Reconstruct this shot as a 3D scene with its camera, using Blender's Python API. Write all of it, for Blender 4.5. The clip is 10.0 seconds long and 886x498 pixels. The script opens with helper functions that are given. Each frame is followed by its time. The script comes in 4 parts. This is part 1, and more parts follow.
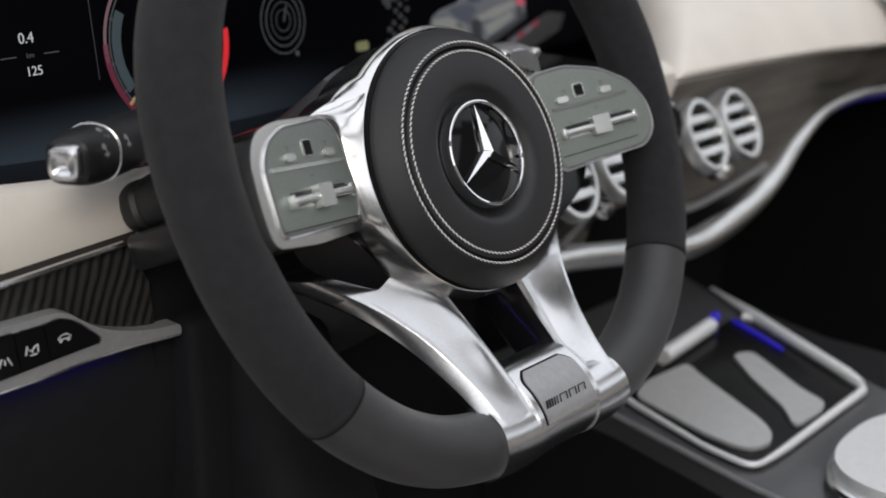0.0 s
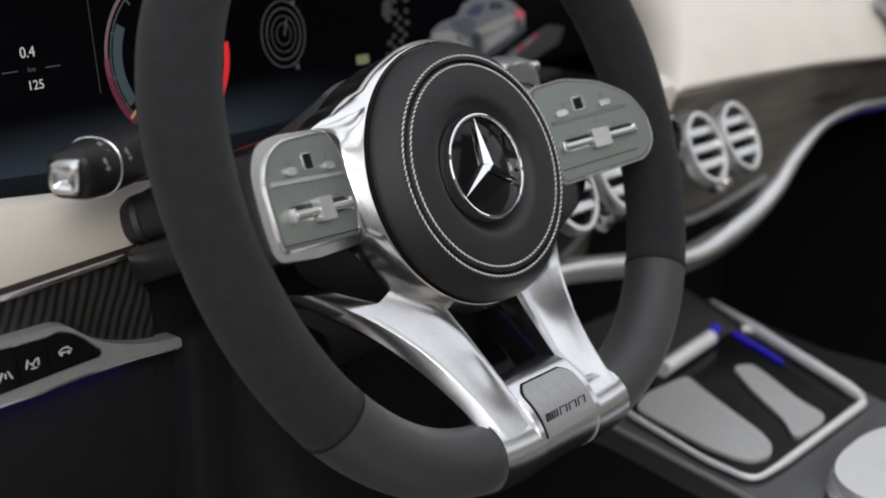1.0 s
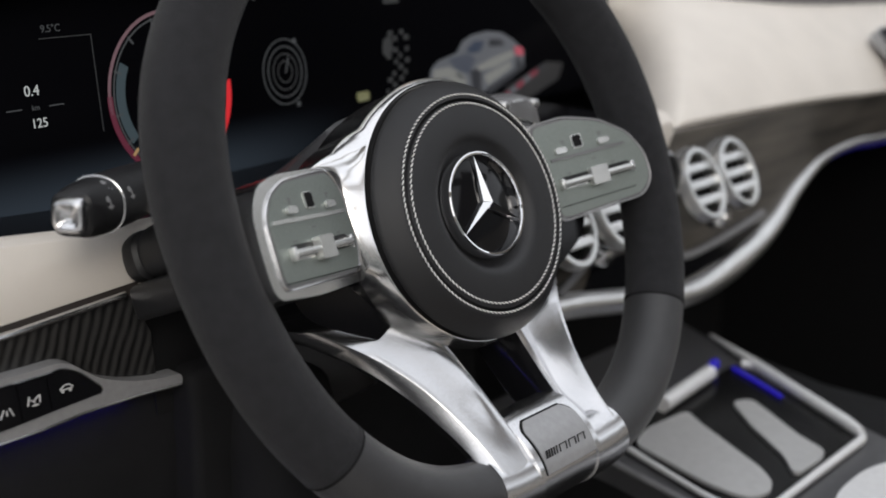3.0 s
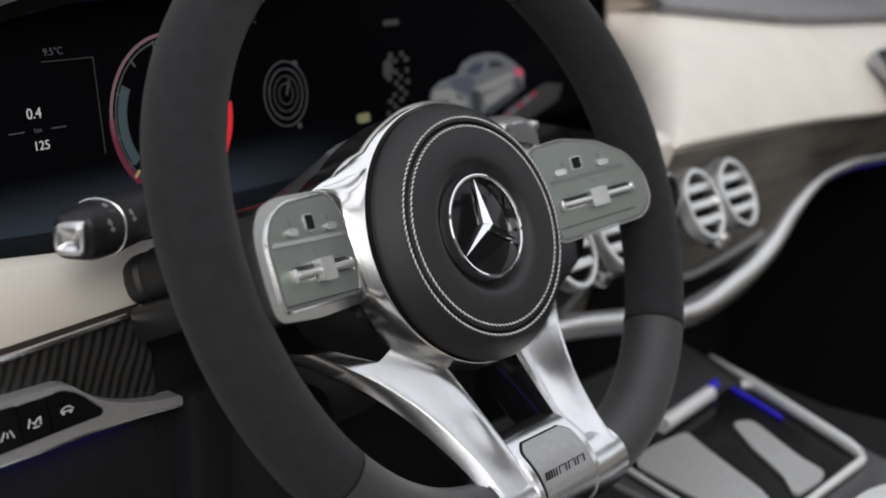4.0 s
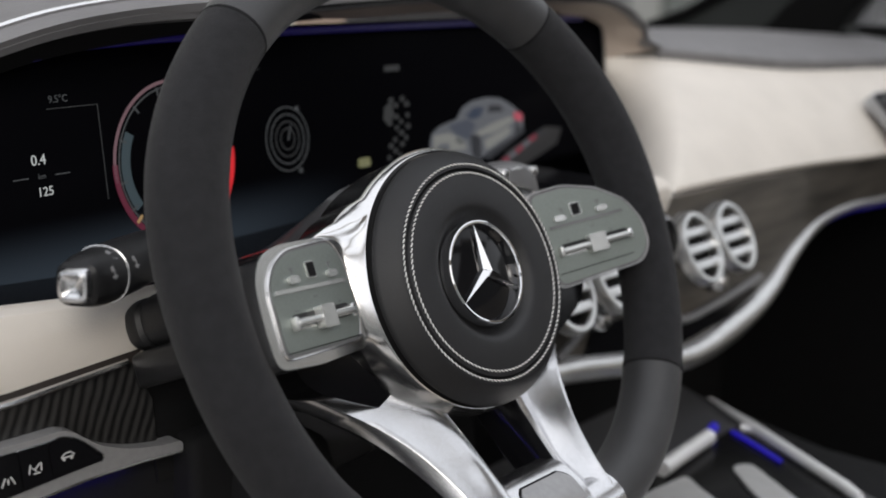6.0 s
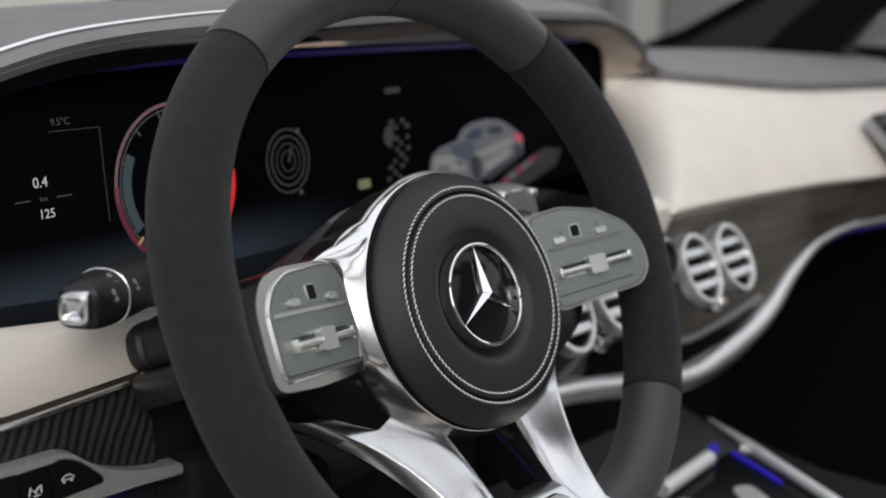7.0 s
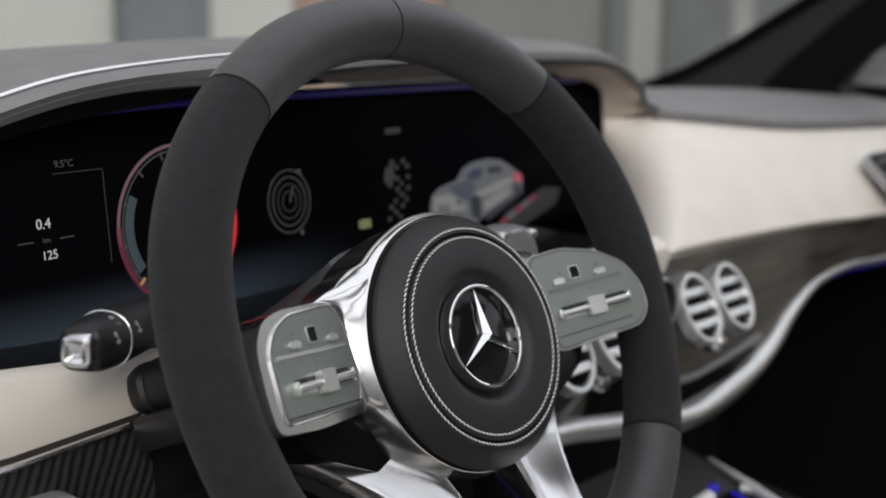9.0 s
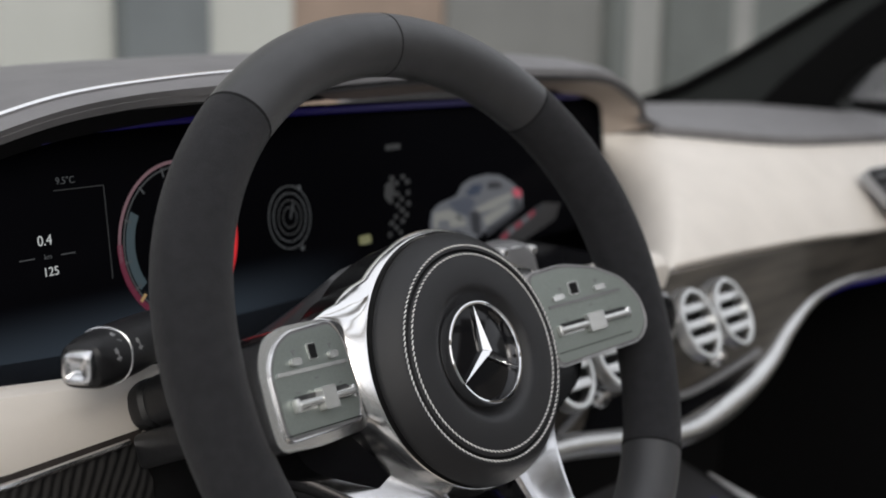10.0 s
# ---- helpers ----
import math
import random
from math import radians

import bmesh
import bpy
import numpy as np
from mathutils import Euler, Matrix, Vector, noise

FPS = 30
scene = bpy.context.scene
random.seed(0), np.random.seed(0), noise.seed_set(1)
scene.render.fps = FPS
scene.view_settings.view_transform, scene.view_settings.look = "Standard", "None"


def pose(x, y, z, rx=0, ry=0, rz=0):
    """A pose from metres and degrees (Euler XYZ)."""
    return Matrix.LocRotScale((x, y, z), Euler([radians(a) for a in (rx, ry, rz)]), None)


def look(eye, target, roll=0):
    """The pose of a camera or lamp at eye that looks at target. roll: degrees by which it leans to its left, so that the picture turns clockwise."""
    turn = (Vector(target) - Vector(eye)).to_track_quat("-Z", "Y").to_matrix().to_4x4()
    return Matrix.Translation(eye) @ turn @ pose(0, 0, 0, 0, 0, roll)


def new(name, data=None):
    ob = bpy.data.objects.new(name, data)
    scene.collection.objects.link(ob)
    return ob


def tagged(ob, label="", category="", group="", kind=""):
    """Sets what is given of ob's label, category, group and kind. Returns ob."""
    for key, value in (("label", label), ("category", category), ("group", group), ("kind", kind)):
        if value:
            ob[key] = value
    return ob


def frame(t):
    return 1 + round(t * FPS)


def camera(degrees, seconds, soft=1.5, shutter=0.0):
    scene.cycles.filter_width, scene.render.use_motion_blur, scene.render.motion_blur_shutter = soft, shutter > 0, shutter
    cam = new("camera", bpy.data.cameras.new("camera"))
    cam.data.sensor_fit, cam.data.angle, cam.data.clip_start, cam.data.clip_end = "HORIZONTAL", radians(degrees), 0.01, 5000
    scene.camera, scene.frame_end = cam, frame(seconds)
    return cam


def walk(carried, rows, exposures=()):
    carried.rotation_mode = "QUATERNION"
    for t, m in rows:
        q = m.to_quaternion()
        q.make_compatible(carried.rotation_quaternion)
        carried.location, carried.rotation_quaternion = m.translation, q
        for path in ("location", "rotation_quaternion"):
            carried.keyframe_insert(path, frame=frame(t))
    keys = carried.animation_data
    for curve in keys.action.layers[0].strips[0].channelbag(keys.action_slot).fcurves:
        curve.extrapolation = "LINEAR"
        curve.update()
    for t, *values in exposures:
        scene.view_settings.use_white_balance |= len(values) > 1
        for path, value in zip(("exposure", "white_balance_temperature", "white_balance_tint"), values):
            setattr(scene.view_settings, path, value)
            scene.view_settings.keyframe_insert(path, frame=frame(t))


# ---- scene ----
# Cabin of a parked saloon: x to the car's right, y ahead, z up; the wheel's hub stands 1 m over the road.
cam = camera(42.04, 10.0, soft=1.8)
ROWS = [
    (0, -0.4309, -0.3610, 1.1333, 48.124, -18.126, 0.648),
    (0.5, -0.4312, -0.3612, 1.1339, 48.123, -17.869, 0.623),
    (1, -0.4314, -0.3615, 1.1345, 48.114, -17.560, 0.634),
    (1.5, -0.4318, -0.3617, 1.1352, 48.119, -17.230, 0.638),
    (2, -0.4325, -0.3620, 1.1363, 48.135, -16.838, 0.657),
    (2.5, -0.4330, -0.3625, 1.1372, 48.130, -16.426, 0.667),
    (4, -0.4346, -0.3639, 1.1407, 48.117, -15.107, 0.709),
    (4.5, -0.4352, -0.3642, 1.1418, 48.125, -14.617, 0.743),
    (5, -0.4358, -0.3646, 1.1433, 48.123, -14.162, 0.770),
    (5.5, -0.4365, -0.3650, 1.1447, 48.128, -13.723, 0.802),
    (7, -0.4383, -0.3664, 1.1484, 48.129, -12.341, 0.877),
    (7.5, -0.4391, -0.3668, 1.1495, 48.128, -11.938, 0.891),
    (8, -0.4395, -0.3671, 1.1508, 48.135, -11.524, 0.900),
    (8.5, -0.4400, -0.3675, 1.1517, 48.130, -11.081, 0.932),
    (9, -0.4406, -0.3679, 1.1528, 48.127, -10.636, 0.961),
    (9.5, -0.4411, -0.3684, 1.1539, 48.116, -10.274, 0.981),
    (10, -0.4418, -0.3688, 1.1548, 48.125, -9.973, 0.992)
]  # seconds, eye, yaw to the right, pitch, roll
walk(cam, [(t, pose(x, y, z, 90 + p, 0, -yaw) @ pose(0, 0, 0, 0, 0, roll)) for t, x, y, z, yaw, p, roll in ROWS],
     [(0, 0.13), (10, 0.11)])
cam.data.dof.use_dof = True
cam.data.dof.focus_distance = 0.56
cam.data.dof.aperture_fstop = 6.0

# ---- light: an overcast day round the car ----
world = bpy.data.worlds.new("overcast_sky")
scene.world = world
world.use_nodes = True
wn = world.node_tree.nodes
sky = wn.new("ShaderNodeTexSky")
sky.sky_type = 'NISHITA'
sky.sun_disc = False
sky.sun_elevation, sky.sun_rotation = radians(31), radians(-143)
sky.dust_density, sky.air_density = 4.0, 1.2
grey = wn.new("ShaderNodeMixRGB")
grey.inputs[0].default_value = 0.8
grey.inputs[2].default_value = (9.4, 9.55, 10.0, 1)
world.node_tree.links.new(sky.outputs[0], grey.inputs[1])
world.node_tree.links.new(grey.outputs[0], wn["Background"].inputs[0])
wn["Background"].inputs[1].default_value = 0.13
sun = new("sun", bpy.data.lights.new("sun", 'SUN'))
sun.data.energy, sun.data.angle, sun.data.color = 1.05, radians(25), (1, 0.97, 0.93)
sun.matrix_world = look((-3, -4, 4), (0, 0, 1))


# ---- materials ----
def material(name, colour, rough=0.5, metal=0.0, grain=0.0, scale=60.0, bump=0.0, bump_scale=800.0, coat=0.0, sheen=0.0, spec=0.5, stretch=(1, 1, 1), rough_var=0.0):
    m = bpy.data.materials.new(name)
    m.use_nodes = True
    nt = m.node_tree
    p = nt.nodes["Principled BSDF"]
    p.inputs["Base Color"].default_value = (*colour, 1)
    p.inputs["Roughness"].default_value = rough
    p.inputs["Metallic"].default_value = metal
    p.inputs["Coat Weight"].default_value = coat
    p.inputs["Coat Roughness"].default_value = 0.05
    p.inputs["Sheen Weight"].default_value = sheen
    p.inputs["Specular IOR Level"].default_value = spec
    tc = nt.nodes.new("ShaderNodeTexCoord")
    mp = nt.nodes.new("ShaderNodeMapping")
    mp.inputs["Scale"].default_value = stretch
    nt.links.new(tc.outputs["Object"], mp.inputs[0])
    if grain or rough_var:
        n = nt.nodes.new("ShaderNodeTexNoise")
        n.inputs["Scale"].default_value, n.inputs["Detail"].default_value = scale, 6
        nt.links.new(mp.outputs[0], n.inputs[0])
        if grain:
            r = nt.nodes.new("ShaderNodeMapRange")
            r.inputs[1].default_value, r.inputs[2].default_value = 0.3, 0.7
            r.inputs[3].default_value, r.inputs[4].default_value = 1 - grain, 1 + grain
            nt.links.new(n.outputs[0], r.inputs[0])
            mx = nt.nodes.new("ShaderNodeVectorMath")
            mx.operation = 'SCALE'
            mx.inputs[0].default_value = colour
            nt.links.new(r.outputs[0], mx.inputs[3])
            nt.links.new(mx.outputs[0], p.inputs["Base Color"])
        if rough_var:
            r2 = nt.nodes.new("ShaderNodeMapRange")
            r2.inputs[3].default_value, r2.inputs[4].default_value = rough - rough_var, rough + rough_var
            nt.links.new(n.outputs[0], r2.inputs[0])
            nt.links.new(r2.outputs[0], p.inputs["Roughness"])
    if bump:
        b = nt.nodes.new("ShaderNodeTexNoise")
        b.inputs["Scale"].default_value, b.inputs["Detail"].default_value = bump_scale, 3
        nt.links.new(mp.outputs[0], b.inputs[0])
        bp = nt.nodes.new("ShaderNodeBump")
        bp.inputs["Strength"].default_value, bp.inputs["Distance"].default_value = bump, 0.0008
        nt.links.new(b.outputs[0], bp.inputs["Height"])
        nt.links.new(bp.outputs[0], p.inputs["Normal"])
    return m


def glow(name, colour, strength):
    m = bpy.data.materials.new(name)
    m.use_nodes = True
    p = m.node_tree.nodes["Principled BSDF"]
    p.inputs["Base Color"].default_value = (0.01, 0.01, 0.01, 1)
    p.inputs["Emission Color"].default_value = (*colour, 1)
    p.inputs["Emission Strength"].default_value = strength
    return m


NUBUCK = material("dark_nubuck", (0.020, 0.020, 0.022), 0.95, grain=0.14, scale=160, bump=0.6, bump_scale=1600, sheen=0.08, spec=0.2)
RIM_LEATHER = material("smooth_black_leather", (0.032, 0.032, 0.034), 0.46, sheen=0.12, grain=0.12, scale=90, bump=0.25, bump_scale=1500)
HUB_LEATHER = material("hub_leather", (0.0105, 0.0105, 0.0118), 0.48, grain=0.1, scale=70, bump=0.3, bump_scale=2200)
THREAD = material("pale_thread", (0.80, 0.79, 0.77), 0.8, grain=0.2, scale=500)
SATIN = material("satin_silver", (0.72, 0.72, 0.73), 0.24, 1.0, grain=0.05, scale=900, rough_var=0.03, bump=0.04, bump_scale=2500)
BRIGHT = material("bright_silver", (0.84, 0.835, 0.83), 0.19, 1.0, rough_var=0.03, scale=140)
VENT = material("brushed_silver", (0.74, 0.74, 0.73), 0.36, 1.0, grain=0.05, scale=80)
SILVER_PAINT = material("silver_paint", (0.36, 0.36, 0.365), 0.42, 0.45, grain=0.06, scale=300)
PALE_SILVER = material("pale_silver_lacquer", (0.72, 0.72, 0.72), 0.38, 0.35, grain=0.04, scale=200)
VINYL = material("dark_vinyl", (0.008, 0.008, 0.009), 0.75, spec=0.2, grain=0.15, scale=80, bump=0.2)
CHROME = material("chrome", (0.85, 0.85, 0.86), 0.05, 1.0)
POD_GREY = material("grey_green_satin_panel", (0.235, 0.262, 0.243), 0.36, 0.5, grain=0.07, scale=900, bump=0.08, bump_scale=3000)
BUTTON = material("pale_button", (0.66, 0.67, 0.655), 0.26, 0.7, grain=0.05, scale=200)
BLACK = material("black_plastic", (0.011, 0.011, 0.012), 0.45, spec=0.35, grain=0.15, scale=200, bump=0.15)
SOFT_BLACK = material("soft_black_trim", (0.0065, 0.0065, 0.007), 0.8, grain=0.15, scale=60, bump=0.2, spec=0.2)
GLOSS_BLACK = material("piano_black", (0.006, 0.006, 0.007), 0.1, spec=0.22)
LID = material("pale_grey_lid", (0.46, 0.46, 0.455), 0.3, 0.3, grain=0.05, scale=150)
CREAM = material("cream_leather", (0.67, 0.625, 0.568), 0.55, grain=0.04, scale=25, bump=0.25, bump_scale=1300)
PAD = material("grey_dash_leather", (0.17, 0.166, 0.17), 0.6, grain=0.1, scale=30, bump=0.3, bump_scale=1200)
SMOKE = material("grey_trim", (0.16, 0.16, 0.165), 0.4, grain=0.08, scale=60)
CONSOLE = material("grey_lacquer", (0.055, 0.055, 0.058), 0.3, coat=0.2, grain=0.1, scale=300)
WOOD = material("dark_glossy_wood", (0.048, 0.042, 0.035), 0.30, coat=0.6, grain=0.85, scale=9, stretch=(1.0, 6, 9))
BLUE = glow("blue_ambient_light", (0.03, 0.01, 1.0), 0.32)
RED = glow("red_graphic", (0.9, 0.02, 0.03), 0.6)
DULL_RED = glow("dull_red_graphic", (0.35, 0.03, 0.07), 0.4)
WHITE = glow("white_graphic", (0.75, 0.78, 0.78), 0.5)
DIM = glow("dim_grey_graphic", (0.3, 0.32, 0.34), 0.12)
FAINT = glow("faint_grey_graphic", (0.2, 0.21, 0.22), 0.085)
NAVY = glow("blue_grey_graphic", (0.05, 0.08, 0.15), 0.3)
YELLOW = glow("yellow_graphic", (0.5, 0.5, 0.25), 0.25)


def carbon():
    m = material("carbon_weave", (0.02, 0.02, 0.021), 0.35, coat=0.3)
    nt = m.node_tree
    w = nt.nodes.new("ShaderNodeTexWave")
    w.wave_type, w.bands_direction = 'BANDS', 'X'
    w.inputs["Scale"].default_value, w.inputs["Distortion"].default_value = 62, 1.6
    w.inputs["Detail"].default_value = 1
    mp = nt.nodes.new("ShaderNodeMapping")
    mp.inputs["Rotation"].default_value = (0, radians(-20), 0)
    tc = nt.nodes.new("ShaderNodeTexCoord")
    nt.links.new(tc.outputs["Object"], mp.inputs[0])
    nt.links.new(mp.outputs[0], w.inputs[0])
    c = nt.nodes.new("ShaderNodeValToRGB")
    c.color_ramp.elements[0].color, c.color_ramp.elements[1].color = (0.004, 0.004, 0.004, 1), (0.036, 0.035, 0.034, 1)
    nt.links.new(w.outputs[0], c.inputs[0])
    nt.links.new(c.outputs[0], nt.nodes["Principled BSDF"].inputs["Base Color"])
    return m


CARBON = carbon()


# ---- building helpers ----
BASE = {}


def thing(name, label, category, m=None, group="", kind=""):
    ob = new(name)
    ob.empty_display_size = 0.02
    BASE[ob] = m or Matrix()
    ob.matrix_world = BASE[ob]
    return tagged(ob, label, category, group, kind)


def part(name, bm, mat, parent=None, label="", smooth=True, at=None):
    """Links bm as one mesh under parent; at: the pose, in the parent's space."""
    bmesh.ops.recalc_face_normals(bm, faces=bm.faces)
    me = bpy.data.meshes.new(name)
    bm.to_mesh(me)
    bm.free()
    for f in me.polygons:
        f.use_smooth = smooth
    if smooth:
        me.set_sharp_from_angle(angle=radians(38))
    me.materials.append(mat)
    ob = new(name, me)
    ob.parent = parent
    if at:
        ob.matrix_local = at
    return tagged(ob, label)


def loft(rings, ring_closed=True, path_closed=False, caps=True):
    bm = bmesh.new()
    rows = [[bm.verts.new(p) for p in r] for r in rings]
    n = len(rows[0])
    for i in range(len(rows) if path_closed else len(rows) - 1):
        a, b = rows[i], rows[(i + 1) % len(rows)]
        for j in range(n if ring_closed else n - 1):
            k = (j + 1) % n
            bm.faces.new((a[j], a[k], b[k], b[j]))
    if caps and ring_closed and not path_closed:
        bm.faces.new(rows[0])
        bm.faces.new(rows[-1])
    return bm


def tube(points, r, sides=12, closed=False, flat=1.0, up=(0, 0, 1)):
    """A round bar along points; flat squeezes it along up."""
    pts = [Vector(p) for p in points]
    n = len(pts)
    rings = []
    for i, p in enumerate(pts):
        a, b = (pts[i - 1], pts[(i + 1) % n]) if closed else (pts[max(i - 1, 0)], pts[min(i + 1, n - 1)])
        d = (b - a).normalized()
        s = d.cross(Vector(up)).normalized()
        u = s.cross(d)
        rr = r[i] if isinstance(r, (list, tuple)) else r
        rings.append([p + rr * (math.cos(t) * s + flat * math.sin(t) * u) for t in (2 * math.pi * k / sides for k in range(sides))])
    return loft(rings, path_closed=closed)


def prism(outline, z0, z1, bevel=0.0, seg=3, both=False):
    """An outline in x, y drawn up from z0 to z1, its top edge rounded."""
    bm = bmesh.new()
    lo = [bm.verts.new((x, y, z0)) for x, y in outline]
    hi = [bm.verts.new((x, y, z1)) for x, y in outline]
    n = len(lo)
    bm.faces.new(lo[::-1])
    bm.faces.new(hi)
    for i in range(n):
        bm.faces.new((lo[i], lo[(i + 1) % n], hi[(i + 1) % n], hi[i]))
    bmesh.ops.recalc_face_normals(bm, faces=bm.faces)
    if bevel:
        es = [e for e in bm.edges if all(v.co.z == z1 for v in e.verts) or both and all(v.co.z == z0 for v in e.verts)]
        bmesh.ops.bevel(bm, geom=es, offset=bevel, segments=seg, affect='EDGES', profile=0.5)
    return bm


def box(sx, sy, sz, bevel=0.0, seg=2, centre=(0, 0, 0)):
    bm = bmesh.new()
    bmesh.ops.create_cube(bm, size=1)
    bmesh.ops.scale(bm, vec=(sx, sy, sz), verts=bm.verts)
    if bevel:
        bmesh.ops.bevel(bm, geom=bm.edges[:], offset=bevel, segments=seg, affect='EDGES', profile=0.5)
    bmesh.ops.translate(bm, vec=centre, verts=bm.verts)
    return bm


def lathe(profile, n=64):
    """(radius, height) pairs turned about z."""
    rings = [[(r * math.cos(t), r * math.sin(t), z) for t in (2 * math.pi * k / n for k in range(n))] for r, z in profile]
    return loft(rings)


def rounded(points, r=0.004, n=5):
    """A closed outline with its corners rounded."""
    out = []
    P = [Vector(p) for p in points]
    for i, p in enumerate(P):
        a, b = P[i - 1] - p, P[(i + 1) % len(P)] - p
        k = min(r, a.length * 0.45, b.length * 0.45)
        a, b = p + a.normalized() * k, p + b.normalized() * k
        for j in range(n + 1):
            t = j / n
            q = a * (1 - t) ** 2 + p * 2 * t * (1 - t) + b * t * t
            out.append((q.x, q.y))
    return out


def spline(points, n=8, closed=False):
    """A smooth line through points."""
    P = [Vector(p) for p in points]
    m = len(P)
    out = []
    for i in range(m if closed else m - 1):
        p0, p1, p2, p3 = [P[(i + k) % m] if closed else P[min(max(i + k, 0), m - 1)] for k in (-1, 0, 1, 2)]
        for j in range(n):
            t = j / n
            out.append(0.5 * (2 * p1 + (p2 - p0) * t + (2 * p0 - 5 * p1 + 4 * p2 - p3) * t * t + (3 * p1 - p0 - 3 * p2 + p3) * t ** 3))
    if not closed:
        out.append(P[-1])
    return out


def moved(bm, m):
    bm.transform(m)
    return bm


def merged(*bms):
    me = bpy.data.meshes.new("join")
    out = bmesh.new()
    for b in bms:
        b.to_mesh(me)
        out.from_mesh(me)
        b.free()
    bpy.data.meshes.remove(me)
    return out


def lettering(body, size):
    """The mesh of a text in the built-in font, centred, 0.2 mm thick."""
    c = bpy.data.curves.new("letters", 'FONT')
    c.body, c.size, c.extrude = body, size, 0.0001
    c.align_x, c.align_y = 'CENTER', 'CENTER'
    ob = new("letters", c)
    me = bpy.data.meshes.new_from_object(ob.evaluated_get(bpy.context.evaluated_depsgraph_get()))
    bm = bmesh.new()
    bm.from_mesh(me)
    bpy.data.objects.remove(ob)
    bpy.data.curves.remove(c)
    bpy.data.meshes.remove(me)
    return bm


# ---- cabin shell ----
def sheet(rows, thick, axis=(0, 0, -1)):
    """A slab under a grid of points, thick along axis."""
    a = Vector(axis) * thick
    rings = [[Vector(p) for p in r] + [Vector(p) + a for p in reversed(r)] for r in rows]
    return loft(rings)


# ---- steering wheel (its own space: x right, y up the wheel, z towards the driver) ----
RAKE = radians(23)
WHEEL = Matrix(((1, 0, 0, 0), (0, math.sin(RAKE), -math.cos(RAKE), 0), (0, math.cos(RAKE), math.sin(RAKE), 1.0), (0, 0, 0, 1)))
RIM_W = -0.0088


RIM_SHAPE = ((-90, .1325), (-72, .1424), (-55, .152), (-38, .1553), (-20, .1564), (0, .1590), (25, .1695), (55, .1715), (90, .172))


def rim_radius(deg):
    deg = (deg + 90) % 360 - 90
    return float(np.interp(deg if deg <= 90 else 180 - deg, [x for x, _ in RIM_SHAPE], [y for _, y in RIM_SHAPE]))


def rim_point(a):
    d = math.degrees(a)
    r = sum(rim_radius(d + k) * (1 - abs(k) / 18) for k in range(-16, 17, 4)) / sum(1 - abs(k) / 18 for k in range(-16, 17, 4))
    return Vector((r * math.cos(a), r * math.sin(a), RIM_W))


def rim_rings(a0, a1, n, grow=0.0, sides=28, part_of=(0, 360)):
    rings = []
    for i in range(n + 1):
        a = radians(a0 + (a1 - a0) * i / n)
        p, d = rim_point(a), (rim_point(a + 0.01) - rim_point(a - 0.01)).normalized()
        out = Vector((d.y, -d.x, 0))
        thumb = 0.0022 * math.exp(-((math.degrees(a) % 360 - 158) / 16) ** 2) + 0.0022 * math.exp(-((math.degrees(a) % 360 - 22) / 16) ** 2)
        ring = []
        for k in range(sides + (part_of != (0, 360))):
            t = radians(part_of[0] + (part_of[1] - part_of[0]) * k / sides)
            c = math.cos(t)
            r = 0.0167 + grow + (thumb if c < 0 else 0)
            ring.append(p + out * r * c + Vector((0, 0, (0.0178 + grow) * math.sin(t))))
        rings.append(ring)
    return rings


def angle_at(u):
    """The angle past the lowest point at which the rim's middle line stands u from the middle."""
    return min((abs(rim_point(radians(270 + k / 10)).x - u), 90 - k / 10) for k in range(-400, 401))[1]


